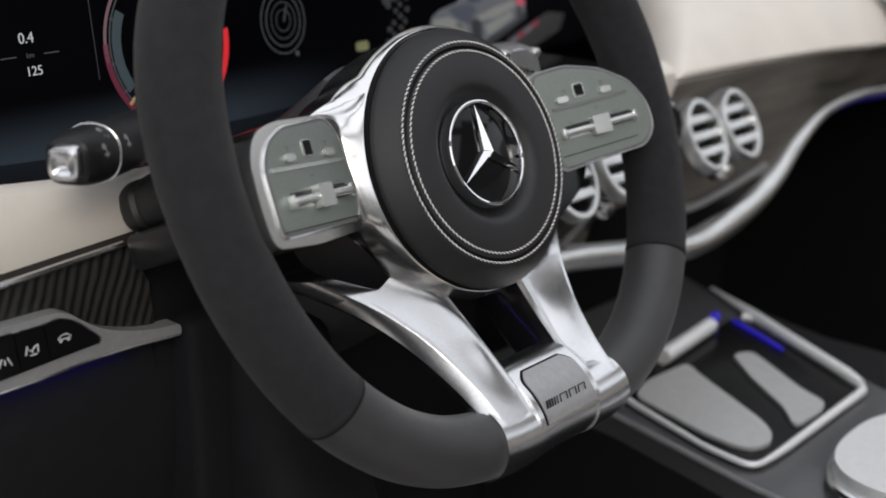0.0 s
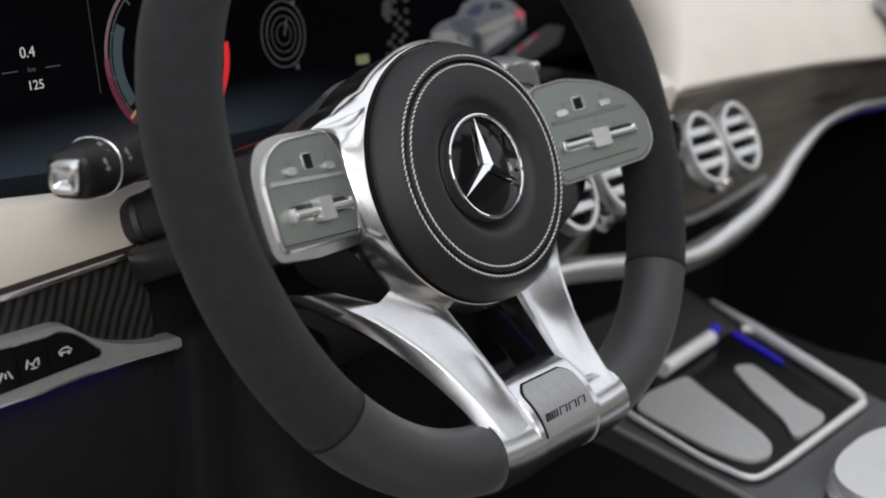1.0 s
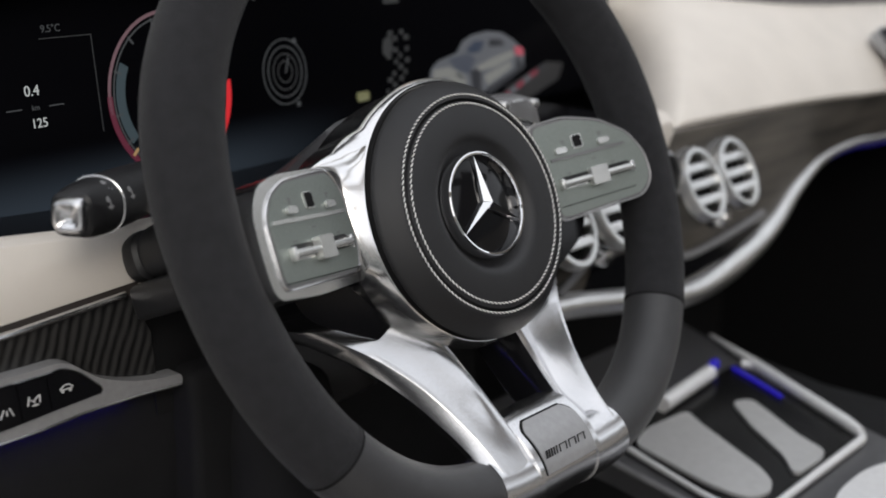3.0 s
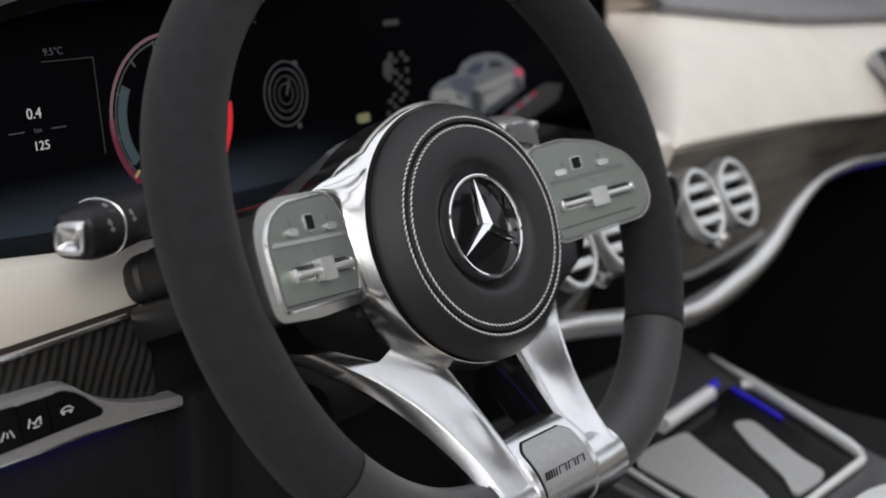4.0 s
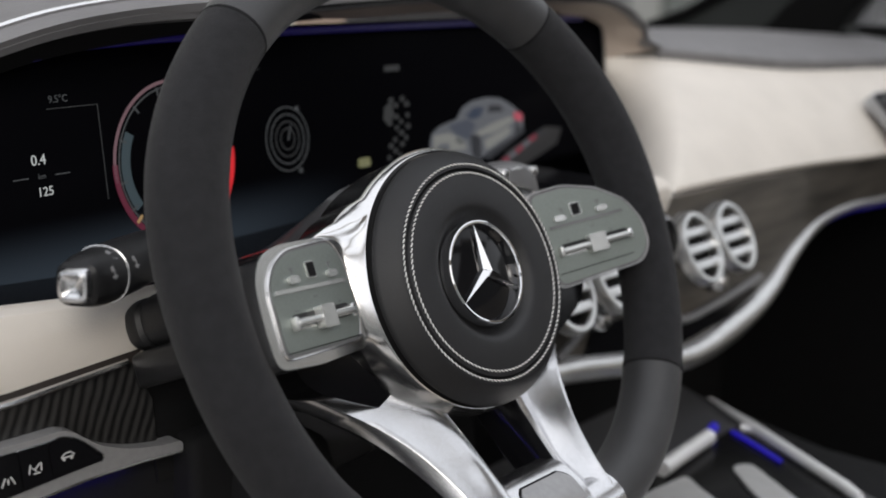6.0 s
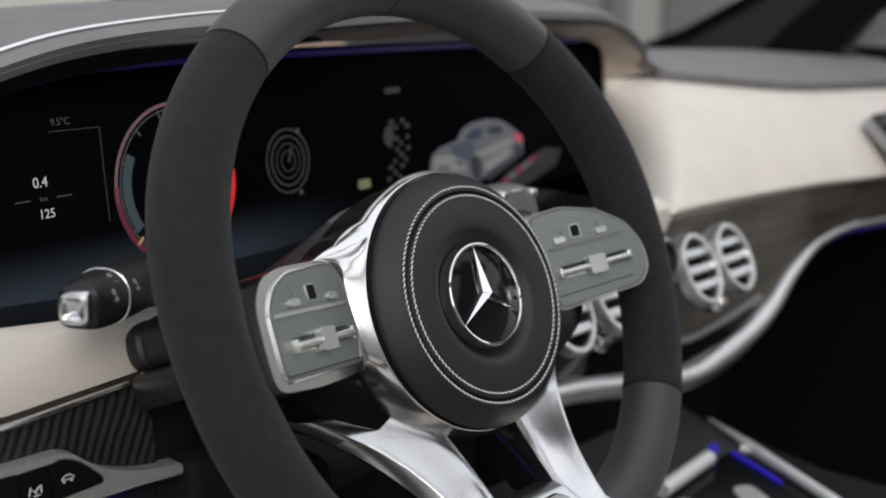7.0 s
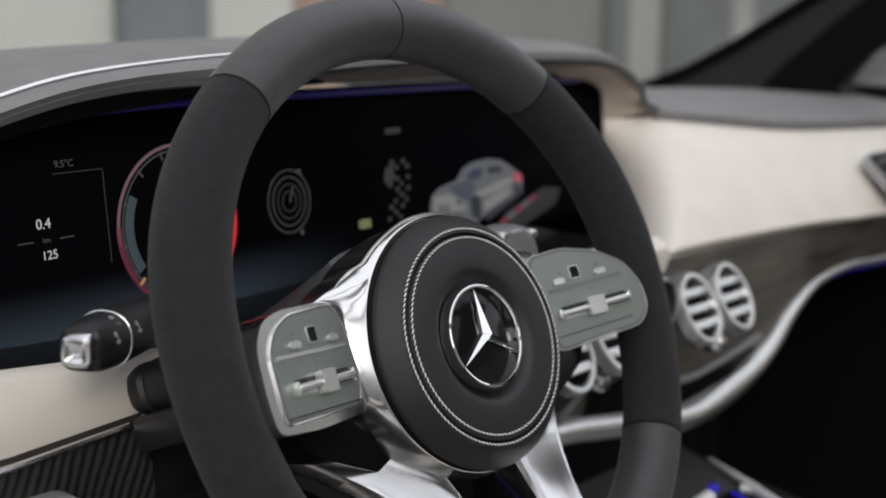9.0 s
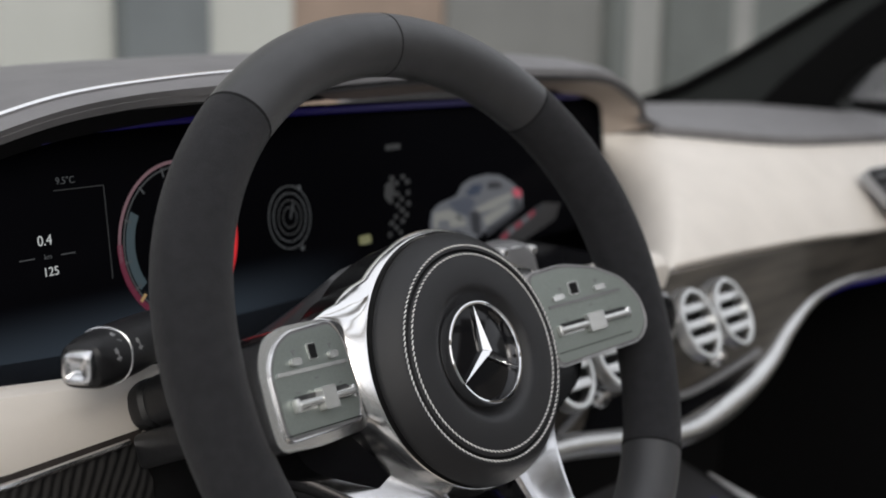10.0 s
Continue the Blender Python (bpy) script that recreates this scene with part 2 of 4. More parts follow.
def steering_wheel():
    w = thing("steering_wheel", "black nubuck and leather flat-bottomed wheel with satin silver spokes", "steering wheel", WHEEL)
    low_l, low_r = 360 - angle_at(-0.049), 360 - angle_at(0.049)
    for name, a0, a1, mat, label in (
            ("rim_top", 51, 129, RIM_LEATHER, "smooth black leather rim section"),
            ("rim_side", 129, 215, NUBUCK, "dark grey nubuck rim section"),
            ("rim_base", 215, low_l, RIM_LEATHER, "smooth black leather rim section"),
            ("rim_base", low_r, 328, RIM_LEATHER, "smooth black leather rim section"),
            ("rim_side", 328, 411, NUBUCK, "dark grey nubuck rim section")):
        part(name, loft(rim_rings(a0, a1, int((a1 - a0) / 1.8))), mat, w, label)
    for a in (51, 129, 215, 328):
        part("seam", loft(rim_rings(a - 0.22, a + 0.22, 2, 0.00015)), SOFT_BLACK, w)
    for a in (214.2, 328.8):
        part("seam_piping", loft(rim_rings(a - 0.35, a + 0.35, 2, 0.0003)), NUBUCK, w)
    part("seam", loft(rim_rings(89.85, 90.15, 2, 0.00015)), SOFT_BLACK, w)
    for s in (-1, 1):  # silver clamps round the flat base
        a, b = (360 - angle_at(s * 0.0225), 360 - angle_at(s * 0.050))
        rings = rim_rings(a, b, 12, 0.0010)
        rings = rim_rings(a, a, 1, 0.0002)[:1] + rings + rim_rings(b, b, 1, 0.0002)[:1]
        part("clamp", loft(rings), SATIN, w, "satin silver clamp on the rim")
    a, b = 360 - angle_at(-0.0235), 360 - angle_at(0.0235)
    part("base_cover", loft(rim_rings(a, b, 10, 0.0002)), SATIN, w, "satin silver cover of the flat base")
    prof = spline([(-0.1035, -0.020), (-0.1045, -0.011), (-0.1065, -0.0055), (-0.111, -0.0008), (-0.117, 0.0042), (-0.124, 0.0080), (-0.131, 0.0100), (-0.1365, 0.0103)], 5)

    def saddle(half, lift, v0, v1, corner=0.0):
        rows = []
        for p in prof:
            if v1 <= p.x <= v0:
                h = half - corner * max(0, 1 - (v0 - p.x) / 0.006) ** 2
                rows.append([(h * (2 * k / 12 - 1), p.x + lift * 0.5, p.y + lift) for k in range(13)])
        return sheet(rows, 0.004, (0, -0.3, -0.95))
    part("bridge", saddle(0.0245, 0, 0, -1), SATIN, w, "satin silver bridge between the spokes")
    part("badge_gap", saddle(0.0206, 0.0004, -0.1089, -1, 0.006), SOFT_BLACK, w)
    badge = part("badge_plate", saddle(0.0200, 0.0009, -0.1097, -1, 0.006), SILVER_PAINT, w, "satin silver badge plate")
    # maker's mark: five slanted bars and three plain blocks
    seat = pose(0, -0.1268, 0.0106, -19) @ Matrix(((1, 0.45, 0, 0), (0, 1, 0, 0), (0, 0, 1, 0), (0, 0, 0, 1)))
    for i in range(5):
        part("mark", moved(box(0.0013 - 0.00018 * i, 0.0038, 0.0004), seat @ pose(-0.0168 + 0.0020 * i, 0, 0)), BLACK, badge)
    for i in range(3):
        for dx, dy, sx, sy in ((0, 0.0016, 0.0058, 0.0005), (-0.0026, 0, 0.0005, 0.0038), (0.0026, -0.0003, 0.0005, 0.0032)):
            part("mark", moved(box(sx, sy, 0.0004), seat @ pose(-0.0036 + 0.0076 * i + dx, dy, 0)), BLACK, badge)
    # lower spokes
    table = [(v, uo, -0.050 - 0.56 * (v + 0.03), ui) for v, uo, ui in ((-0.030, 0.1085, 0.0240), (-0.0405, 0.0958, 0.0240), (-0.0505, 0.0848, 0.0240), (-0.0605, 0.0752, 0.0238),
             (-0.0745, 0.0655, 0.0232), (-0.0898, 0.0582, 0.0224), (-0.1065, 0.0526, 0.0220), (-0.118, 0.0503, 0.0220), (-0.128, 0.0497, 0.0225))]
    for s in (-1, 1):
        rings = []
        for v, uo, wo, ui in table:
            fade = min(max((v + 0.122) / 0.03, 0), 1)
            lip = min(0.0046, 0.13 * (uo - ui))
            up = 0.0066 - 0.0030 * min(max((-v - 0.07) / 0.058, 0), 1)
            # outer wall, then the crisp ridge
            q = [(uo - 0.0045, wo - 0.013), (uo - 0.0004, wo - 0.0045), (uo, wo - 0.0036), (uo - lip, wo + up - 0.0005), (uo - lip - 0.0007, wo + up)]
            top = uo - lip - 0.0007
            if s < 0:
                tilt = 0.15 * (uo - ui) * fade
                ui += 0.93 * tilt
                crown = 0.0028 * min((uo - ui) / 0.045, 1) * fade
                for k in (0.12, 0.25, 0.4, 0.55, 0.7, 0.82, 0.92):
                    q.append((top * (1 - k) + (ui + 0.002) * k, (wo + up) * (1 - k) + (wo + up * 0.7 + tilt) * k + crown * math.sin(math.pi * k ** 2.4)))
                q += [(ui + 0.0020, wo + up * 0.7 + tilt), (ui + 0.0010, wo + up * 0.62 + tilt), (ui + 0.0004, wo + up * 0.3 + tilt), (ui + 0.0006, wo - 0.016)]
            else:
                fade = min(max((v + 0.130) / 0.022, 0), 1)
                # a hollow channel beside the ridge, then a round shoulder that falls to the inner wall
                for k, dz in ((0.05, 0), (0.14, -0.0040), (0.28, -0.0105), (0.42, -0.0130), (0.56, -0.0112), (0.68, -0.0075), (0.76, -0.0062)):
                    q.append((top * (1 - k) + ui * k, wo + up + dz * fade))
                q += [(top * 0.18 + ui * 0.82, wo + up - 0.0085 * fade), (top * 0.11 + ui * 0.89, wo + up - 0.0130 * fade - 0.001 * (1 - fade)), (top * 0.05 + ui * 0.95, wo + up - 0.0200 * fade - 0.003 * (1 - fade)), (ui + 0.0006, wo - 0.030 * fade - 0.006 * (1 - fade))]
            rings.append([(s * u, v, z) for u, z in q])
        if s > 0:
            # black sheet added over the inner wall to keep blue reflections off it
            lining = [[(u - 0.0004, v, z + 0.0005) for u, v, z in r[-4:]] for r in rings[:-2]]
            lining = [list(r) for r in zip(*[spline(c, 4) for c in zip(*lining)])]
            part("spoke_dark_cover", loft(lining, ring_closed=False), GLOSS_BLACK, w, "black sheet added over the spoke's inner wall")
        rings = [list(r) for r in zip(*[spline(c, 4) for c in zip(*rings)])]
        part("spoke", loft(rings), SATIN, w, "satin silver lower spoke")
    # housing round the airbag
    radii = ((-90, .0695), (-62, .0705), (-40, .0728), (-30, .0740), (-23, .0775), (-17, .086), (-11, .108), (0, .116), (10, .112), (20, .098), (30, .083), (45, .072), (65, .0695), (90, .070))
    # from the lip beside the cover outwards: share of the reach, base radius, depth
    flare = spline([(0.0, 0.0668, -0.0125), (0.0, 0.0673, -0.0112), (0.0, 0.0680, -0.0110), (0.10, 0.0690, -0.0135), (0.30, 0.0700, -0.0170), (0.58, 0.0704, -0.0215), (0.85, 0.0702, -0.0265), (1.0, 0.0696, -0.0325), (0.9, 0.0675, -0.0520)], 3)

    def flare_point(a, p):
        b = a if a <= 90 else 180 - a
        r = float(np.interp(b, [x for x, _ in radii], [y for _, y in radii]))
        rr = p.y + (r - 0.0695) * p.x
        u, v, z = rr * math.cos(radians(a)), rr * math.sin(radians(a)), p.z
        # the upper shoulders lie flatter than the arms and the foot
        g = min(max((b - 12) / 12, 0), 1)
        if -0.04 < z < -0.011:
            z += g * 0.56 * (-0.011 - z)
        z -= (1 - g) * 0.011 * min(max((r - 0.0715) / 0.02, 0), 1) * min(max((-z - 0.014) / 0.006, 0), 1)
        # a raised crease from the cover to the top of each switch pod, with a hollow under it
        reach = min(max((abs(u) - 0.044) / 0.008, 0), 1) * min(max((-p.z - 0.0115) / 0.004, 0), 1)
        z += reach * (0.0018 * max(0, 1 - abs(v - 0.0405) / 0.0065) - 0.0012 * math.exp(-((v - 0.0300) / 0.0055) ** 2))
        return (u, v, z)
    part("housing", loft([[flare_point(360 * k / 288 - 90, p) for k in range(288)] for p in flare]), BRIGHT, w, "polished silver housing round the airbag")
    part("shadow_gap", lathe([(0.0640, -0.0082), (0.0662, -0.0084), (0.0664, -0.0088), (0.0664, -0.0135), (0.0600, -0.0140)], 96), SOFT_BLACK, w, "black gap round the airbag cover")
    # undersides of the arms: polished metal, its dark reflection given as black
    for s in (-1, 1):
        out = [(s * u, v) for u, v in ((.120, -.010), (.112, -.026), (.103, -.0335), (.082, -.0430), (.062, -.0515), (.047, -.0545), (.058, -.0415), (.072, -.0300), (.088, -.0150))]
        slope = Matrix(((1, 0, 0, 0), (0, 1, 0, 0), (0, 0.3 if s < 0 else 0, 1, 0.012 if s < 0 else 0), (0, 0, 0, 1)))
        part("underside", moved(prism(rounded(out, 0.006), -0.065, -0.0265, 0.012, 7), slope), GLOSS_BLACK, w, "underside of the arm, its dark reflection put in as black")
    # switch pods
    th = math.atan(0.34)
    for s in (-1, 1):
        m = Matrix.Translation((s * 0.106, 0.008, -0.0038)) @ Matrix.Rotation(-s * th, 4, 'Y')
        fr = [(s * x, y) for x, y in ((.043, .012), (.035, .0225), (.020, .0265), (-.016, .0275), (-.036, .024), (-.040, -.008), (-.034, -.0275), (.010, -.0285), (.043, -.026), (.0445, -.008))]
        if s > 0:
            fr = [(-.0385, .0268), (-.0112, .0278), (.0112, .0222), (.0287, .0118), (.0367, -.0022), (.0370, -.0170), (.0285, -.0258), (-.0330, -.0282)]
        # same frame on both sides; the right one's shade is put into a darker silver
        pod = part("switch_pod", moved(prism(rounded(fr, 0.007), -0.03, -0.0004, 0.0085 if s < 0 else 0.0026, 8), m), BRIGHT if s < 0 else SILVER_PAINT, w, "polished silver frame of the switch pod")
        pn = [(-.0347, .0256), (-.0112, .0266), (.0108, .021), (.0277, .0108), (.0355, -.0027), (.0358, -.0164), (.0278, -.0247), (-.0300, -.0268)] if s > 0 else [(s * x, y) for x, y in ((.0345, .008), (.027, .0172), (.014, .0225), (-.0225, .0243), (-.0292, .016), (-.0318, -.0105), (-.0268, -.0216), (.0345, -.0212))]
        mid = (sum(x for x, _ in pn) / len(pn), sum(y for _, y in pn) / len(pn))
        gap = [(mid[0] + (x - mid[0]) * 1.03, mid[1] + (y - mid[1]) * 1.045) for x, y in pn]
        part("panel_gap", moved(prism(rounded(gap, 0.005), -0.004, 0.0002), m), SMOKE, pod)
        lip = [(mid[0] + (x - mid[0]) * 1.055, mid[1] + (y - mid[1]) * 1.075) for x, y in pn]
        # right lip darkened by material, as its frame is
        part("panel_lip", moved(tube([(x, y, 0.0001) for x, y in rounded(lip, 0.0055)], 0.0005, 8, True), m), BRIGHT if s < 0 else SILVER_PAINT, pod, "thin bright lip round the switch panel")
        for x, y, sx, sy in ((0.0150, 0.0150, 0.003, 0.0008), (0.0150, 0.0136, 0.0012, 0.002), (-0.0170, 0.0150, 0.0026, 0.0008), (-0.0165, 0.0138, 0.0008, 0.002), (0.019, -0.0035, 0.003, 0.0007), (-0.018, -0.0035, 0.0026, 0.0007), (0.001, 0.0012, 0.003, 0.0007)):
            x += -0.006 if s > 0 and x > 0.01 else 0
            part("symbol", moved(box(sx, sy, 0.0002, centre=(s * x, y, 0.0007)), m), SMOKE, pod)
        panel = part("panel", moved(prism(rounded(pn, 0.005), -0.004, 0.0006, 0.0012, 2), m), POD_GREY, pod, "grey-green satin switch panel")
        off = -0.003 if s > 0 else 0.0
        for x in (0.0160 + 2 * off, -0.0168 + off):
            part("button", moved(prism(rounded([(s * x - .0038, .0083), (s * x + .0038, .0083), (s * x + .0038, .0117), (s * x - .0038, .0117)], .0014), 0, 0.0022, 0.0008, 2), m), BUTTON, pod, "pale metal button")
        x = s * (-0.0002 - (0.0072 if s > 0 else 0))
        part("button", moved(prism(rounded([(x - .0036, .0094), (x + .0036, .0094), (x + .0036, .0172), (x - .0036, .0172)], .0012), 0, 0.0012, 0.0004, 2), m), BUTTON, pod)
        part("touch_button", moved(prism(rounded([(x - .0028, .0100), (x + .0028, .0100), (x + .0028, .0166), (x - .0028, .0166)], .001), 0, 0.0016, 0.0003, 2), m), SOFT_BLACK, pod, "black touch button")
        # right ridge takes dark grey for the shade on that side
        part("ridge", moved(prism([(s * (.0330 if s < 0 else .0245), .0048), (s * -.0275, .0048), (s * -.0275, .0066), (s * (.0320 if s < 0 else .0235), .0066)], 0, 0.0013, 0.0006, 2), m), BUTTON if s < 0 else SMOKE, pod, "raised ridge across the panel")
        part("groove", moved(prism([(s * (.0337 if s < 0 else .0240), -.0207), (s * -.0290, -.0214), (s * -.0290, -.0208), (s * (.0337 if s < 0 else .0240), -.0201)], 0, 0.00075), m), BLACK, pod)
        # roller bar with a block in its middle
        part("slider_bed", moved(prism(rounded([(-.0240, -.0112), (.0238, -.0112), (.0238, -.0048), (-.0240, -.0048)], .002), 0, 0.0008), m), BLACK, pod, "dark bed of the slider")
        part("slider_bed", moved(prism(rounded([(-.0215, -.0118), (-.0075, -.0118), (-.0075, -.0108), (-.0215, -.0108)], .0004), 0, 0.0010), m), BUTTON, pod)
        part("slider_bar", moved(tube([(-.0255, -.0088, .0022), (-.0245, -.0088, .0026), (.0235, -.0088, .0026), (.0245, -.0088, .0022)], [.0010, .0019, .0019, .0010], 14), m), BUTTON, pod, "satin metal slider bar")
        part("slider_block", moved(prism(rounded([(-.0058, -.0138), (.0058, -.0138), (.0058, -.0034), (-.0058, -.0034)], .0010), 0, 0.0048, 0.0020, 4), m), BUTTON, pod, "pale metal slider block")
        for x in (-.0250, .0240):
            part("end_stop", moved(box(.0024, .0062, .0040, .0007, 2, (x, -.0088, .0020)), m), CHROME if x > 0 else BUTTON, pod)
    # airbag cover
    prof = [(0.0262, -0.0030), (0.0275, -0.0028), (0.0288, -0.0020), (0.0308, 0.0004), (0.0328, 0.0028), (0.0345, 0.0039), (0.0365, 0.0043), (0.0400, 0.0042), (0.0515, 0.0040), (0.0528, 0.0036), (0.0537, 0.0018), (0.0546, 0.0036), (0.0562, 0.0037),
            (0.0578, 0.0030), (0.0654, -0.0048), (0.0662, -0.0058), (0.0665, -0.0070), (0.0660, -0.0080), (0.060, -0.0100), (0.0262, -0.0100)]
    cover = loft([[(r * math.cos(t), r * math.sin(t), z) for t in (2 * math.pi * k / 128 for k in range(128))] for r, z in [(r * 1.008, z) for r, z in prof]], path_closed=True)
    part("airbag_cover", moved(cover, pose(0, -0.0008, 0)), HUB_LEATHER, w, "round black leather airbag cover")
    for r, cnt in ((0.0514, 118), (0.0562, 128)):
        stitches = []
        for k in range(cnt):
            a = 2 * math.pi * k / cnt
            p = Vector((r * math.cos(a), r * math.sin(a), 0.0042 if r < 0.054 else 0.0038))
            d = Vector((-math.sin(a), math.cos(a), 0))
            h = math.pi * r / cnt * 0.92
            o = Vector((math.cos(a), math.sin(a), 0)) * 0.00042
            stitches.append(tube([p - d * h - o - Vector((0, 0, .0003)), p - d * h * 0.5 - o * 0.6, p + d * h * 0.5 + o * 0.6, p + d * h + o - Vector((0, 0, .0003))], [0.00018, 0.00036, 0.00036, 0.00018], 6))
        tagged(part("stitching", merged(*stitches), THREAD, w, "ring of pale thread stitches"), kind="stuff")
    # emblem: a bright ring and three ridged blades over a gloss black disc
    part("emblem_disc", moved(lathe([(0.0005, 0.0006), (0.0262, 0.0006), (0.0268, 0.0002), (0.0268, -0.0040)], 64), pose(0.0006, -0.0006, 0.0008)), GLOSS_BLACK, w, "gloss black disc behind the emblem")
    ring = [(0.0246, -0.0008), (0.0249, 0.0024), (0.0254, 0.0032), (0.0262, 0.0034), (0.0269, 0.0030), (0.0273, 0.0020), (0.0276, -0.0030), (0.0252, -0.0030)]
    part("emblem_ring", moved(loft([[(r * math.cos(t), r * math.sin(t), z) for t in (2 * math.pi * k / 96 for k in range(96))] for r, z in ring], path_closed=True), pose(0.0006, -0.0006, 0.0008)), CHROME, w, "thin chrome ring of the emblem")
    for k in range(3):
        a = radians(90 + 120 * k)
        d, s = Vector((math.cos(a), math.sin(a), 0)), Vector((-math.sin(a), math.cos(a), 0))
        bm = bmesh.new()
        c, tip, l, r, bl, br, bt = [bm.verts.new(v + Vector((0.0006, -0.0006, 0.0008))) for v in (
            Vector((0, 0, 0.0066)), d * 0.0250 + Vector((0, 0, 0.0026)), d * 0.0016 + s * 0.0024 + Vector((0, 0, 0.0028)), d * 0.0016 - s * 0.0024 + Vector((0, 0, 0.0028)),
            d * 0.0016 + s * 0.0026 + Vector((0, 0, 0.0008)), d * 0.0016 - s * 0.0026 + Vector((0, 0, 0.0008)), d * 0.0250 + Vector((0, 0, 0.0016)))]
        base = bm.verts.new((0.0006, -0.0006, 0.0016))
        for f in ((c, l, tip), (c, tip, r), (l, bl, bt, tip), (r, tip, bt, br), (base, bt, bl), (base, br, bt), (c, base, bl, l), (c, r, br, base)):
            bm.faces.new(f)
        part("emblem_blade", bm, CHROME, w, smooth=False)
    return w


steering_wheel()


def column():
    c = thing("steering_column", "black plastic steering column shroud behind the wheel", "steering column", WHEEL)
    rings = []
    for z, ru, rv, dv in ((-0.048, 0.050, 0.052, 0.006), (-0.062, 0.058, 0.062, 0.004), (-0.09, 0.066, 0.062, -0.004), (-0.15, 0.074, 0.066, -0.02), (-0.24, 0.078, 0.066, -0.03)):
        rings.append([(ru * math.copysign(abs(math.cos(t)) ** 0.8, math.cos(t)), dv + rv * math.copysign(abs(math.sin(t)) ** 0.8, math.sin(t)), z) for t in (2 * math.pi * k / 40 for k in range(40))])
    part("upper_shroud", loft(rings), CONSOLE, c, "dark grey lacquered shroud behind the hub")
    collar = [[((0.016 + dr) * math.copysign(abs(math.cos(t)) ** 0.7, math.cos(t)), (0.0125 + dr) * math.copysign(abs(math.sin(t)) ** 0.7, math.sin(t)), z) for t in (2 * math.pi * k / 32 for k in range(32))] for dr, z in ((-0.004, -0.030), (-0.0005, -0.028), (0.0005, -0.024), (0.0, -0.018), (-0.0022, -0.0165), (-0.0022, -0.012), (0.0006, -0.010), (0.0010, 0.004), (-0.001, 0.009), (-0.004, 0.010))]
    part("adjuster_boot", moved(loft(collar), pose(-0.135, 0.019, -0.062)), BLACK, c, "ribbed black boot beside the column")
    part("adjuster_base", moved(box(0.036, 0.017, 0.044, 0.0035, 3), pose(-0.1365, -0.0010, -0.066)), BLACK, c, "black plastic base of the boot")
    part("lower_shroud", moved(box(0.07, 0.15, 0.10, 0.02, 3), pose(-0.070, -0.12, -0.15)), SOFT_BLACK, c)
    return c


column()


def stalk():
    m = Matrix.Translation((-0.195, 0.056, 1.0195)) @ (Vector((0.84, 0.54, -0.06)).to_track_quat('Z', 'Y').to_matrix().to_4x4())
    s = thing("wiper_stalk", "black indicator stalk with a square silver push end", "control stalk", m)

    def ring(r, z, sq):
        return [(r * math.copysign(abs(math.cos(t)) ** sq, math.cos(t)), r * math.copysign(abs(math.sin(t)) ** sq, math.sin(t)), z) for t in (2 * math.pi * k / 32 for k in range(32))]
    part("push_end", loft([ring(r, z, 0.5) for r, z in ((0.0005, -0.0014), (0.0022, -0.0016), (0.0040, -0.0029), (0.0050, -0.0034), (0.0064, -0.0029), (0.0075, -0.0010), (0.0077, 0.004))]), SATIN, s, "square satin silver push end")
    part("body", loft([ring(r, z, q) for r, z, q in ((0.0078, 0.0005, 0.55), (0.0094, 0.0018, 0.6), (0.0116, 0.011, 0.8), (0.0127, 0.024, 0.9))]), BLACK, s)
    part("trim_ring", loft([ring(r, z, 0.9) for r, z in ((0.0126, 0.0235), (0.01315, 0.0238), (0.01315, 0.0246), (0.0126, 0.0249))]), SATIN, s, "thin silver ring")
    part("collar", loft([ring(r, z, 0.9) for r, z in ((0.0127, 0.0248), (0.0127, 0.045), (0.0120, 0.075), (0.010, 0.10), (0.009, 0.16))]), BLACK, s)
    eye = m.inverted() @ Vector((-0.42, -0.40, 1.15))
    turn = math.atan2(eye.y, eye.x)
    for z, r, lift in ((0.0130, 0.01195, 0.12), (0.0190, 0.0125, -0.50), (0.0330, 0.0129, 0.05)):
        mk = [box(0.0040, 0.0006, 0.0004, 0, 1, (0, 0, 0)), box(0.0006, 0.0034, 0.0004, 0, 1, (0.001, 0, 0)), box(0.0020, 0.0020, 0.0004, 0.0003, 1, (-0.0020, -0.001, 0))]
        part("symbol", moved(merged(*mk), Matrix.Rotation(turn + lift, 4, 'Z') @ Matrix.Translation((r, 0, z)) @ Matrix.Rotation(radians(90), 4, 'Y') @ Matrix.Rotation(radians(90), 4, 'Z') @ Matrix.Scale(1.15, 4)), SILVER_PAINT, s, "small pale symbol")
    return s


stalk()


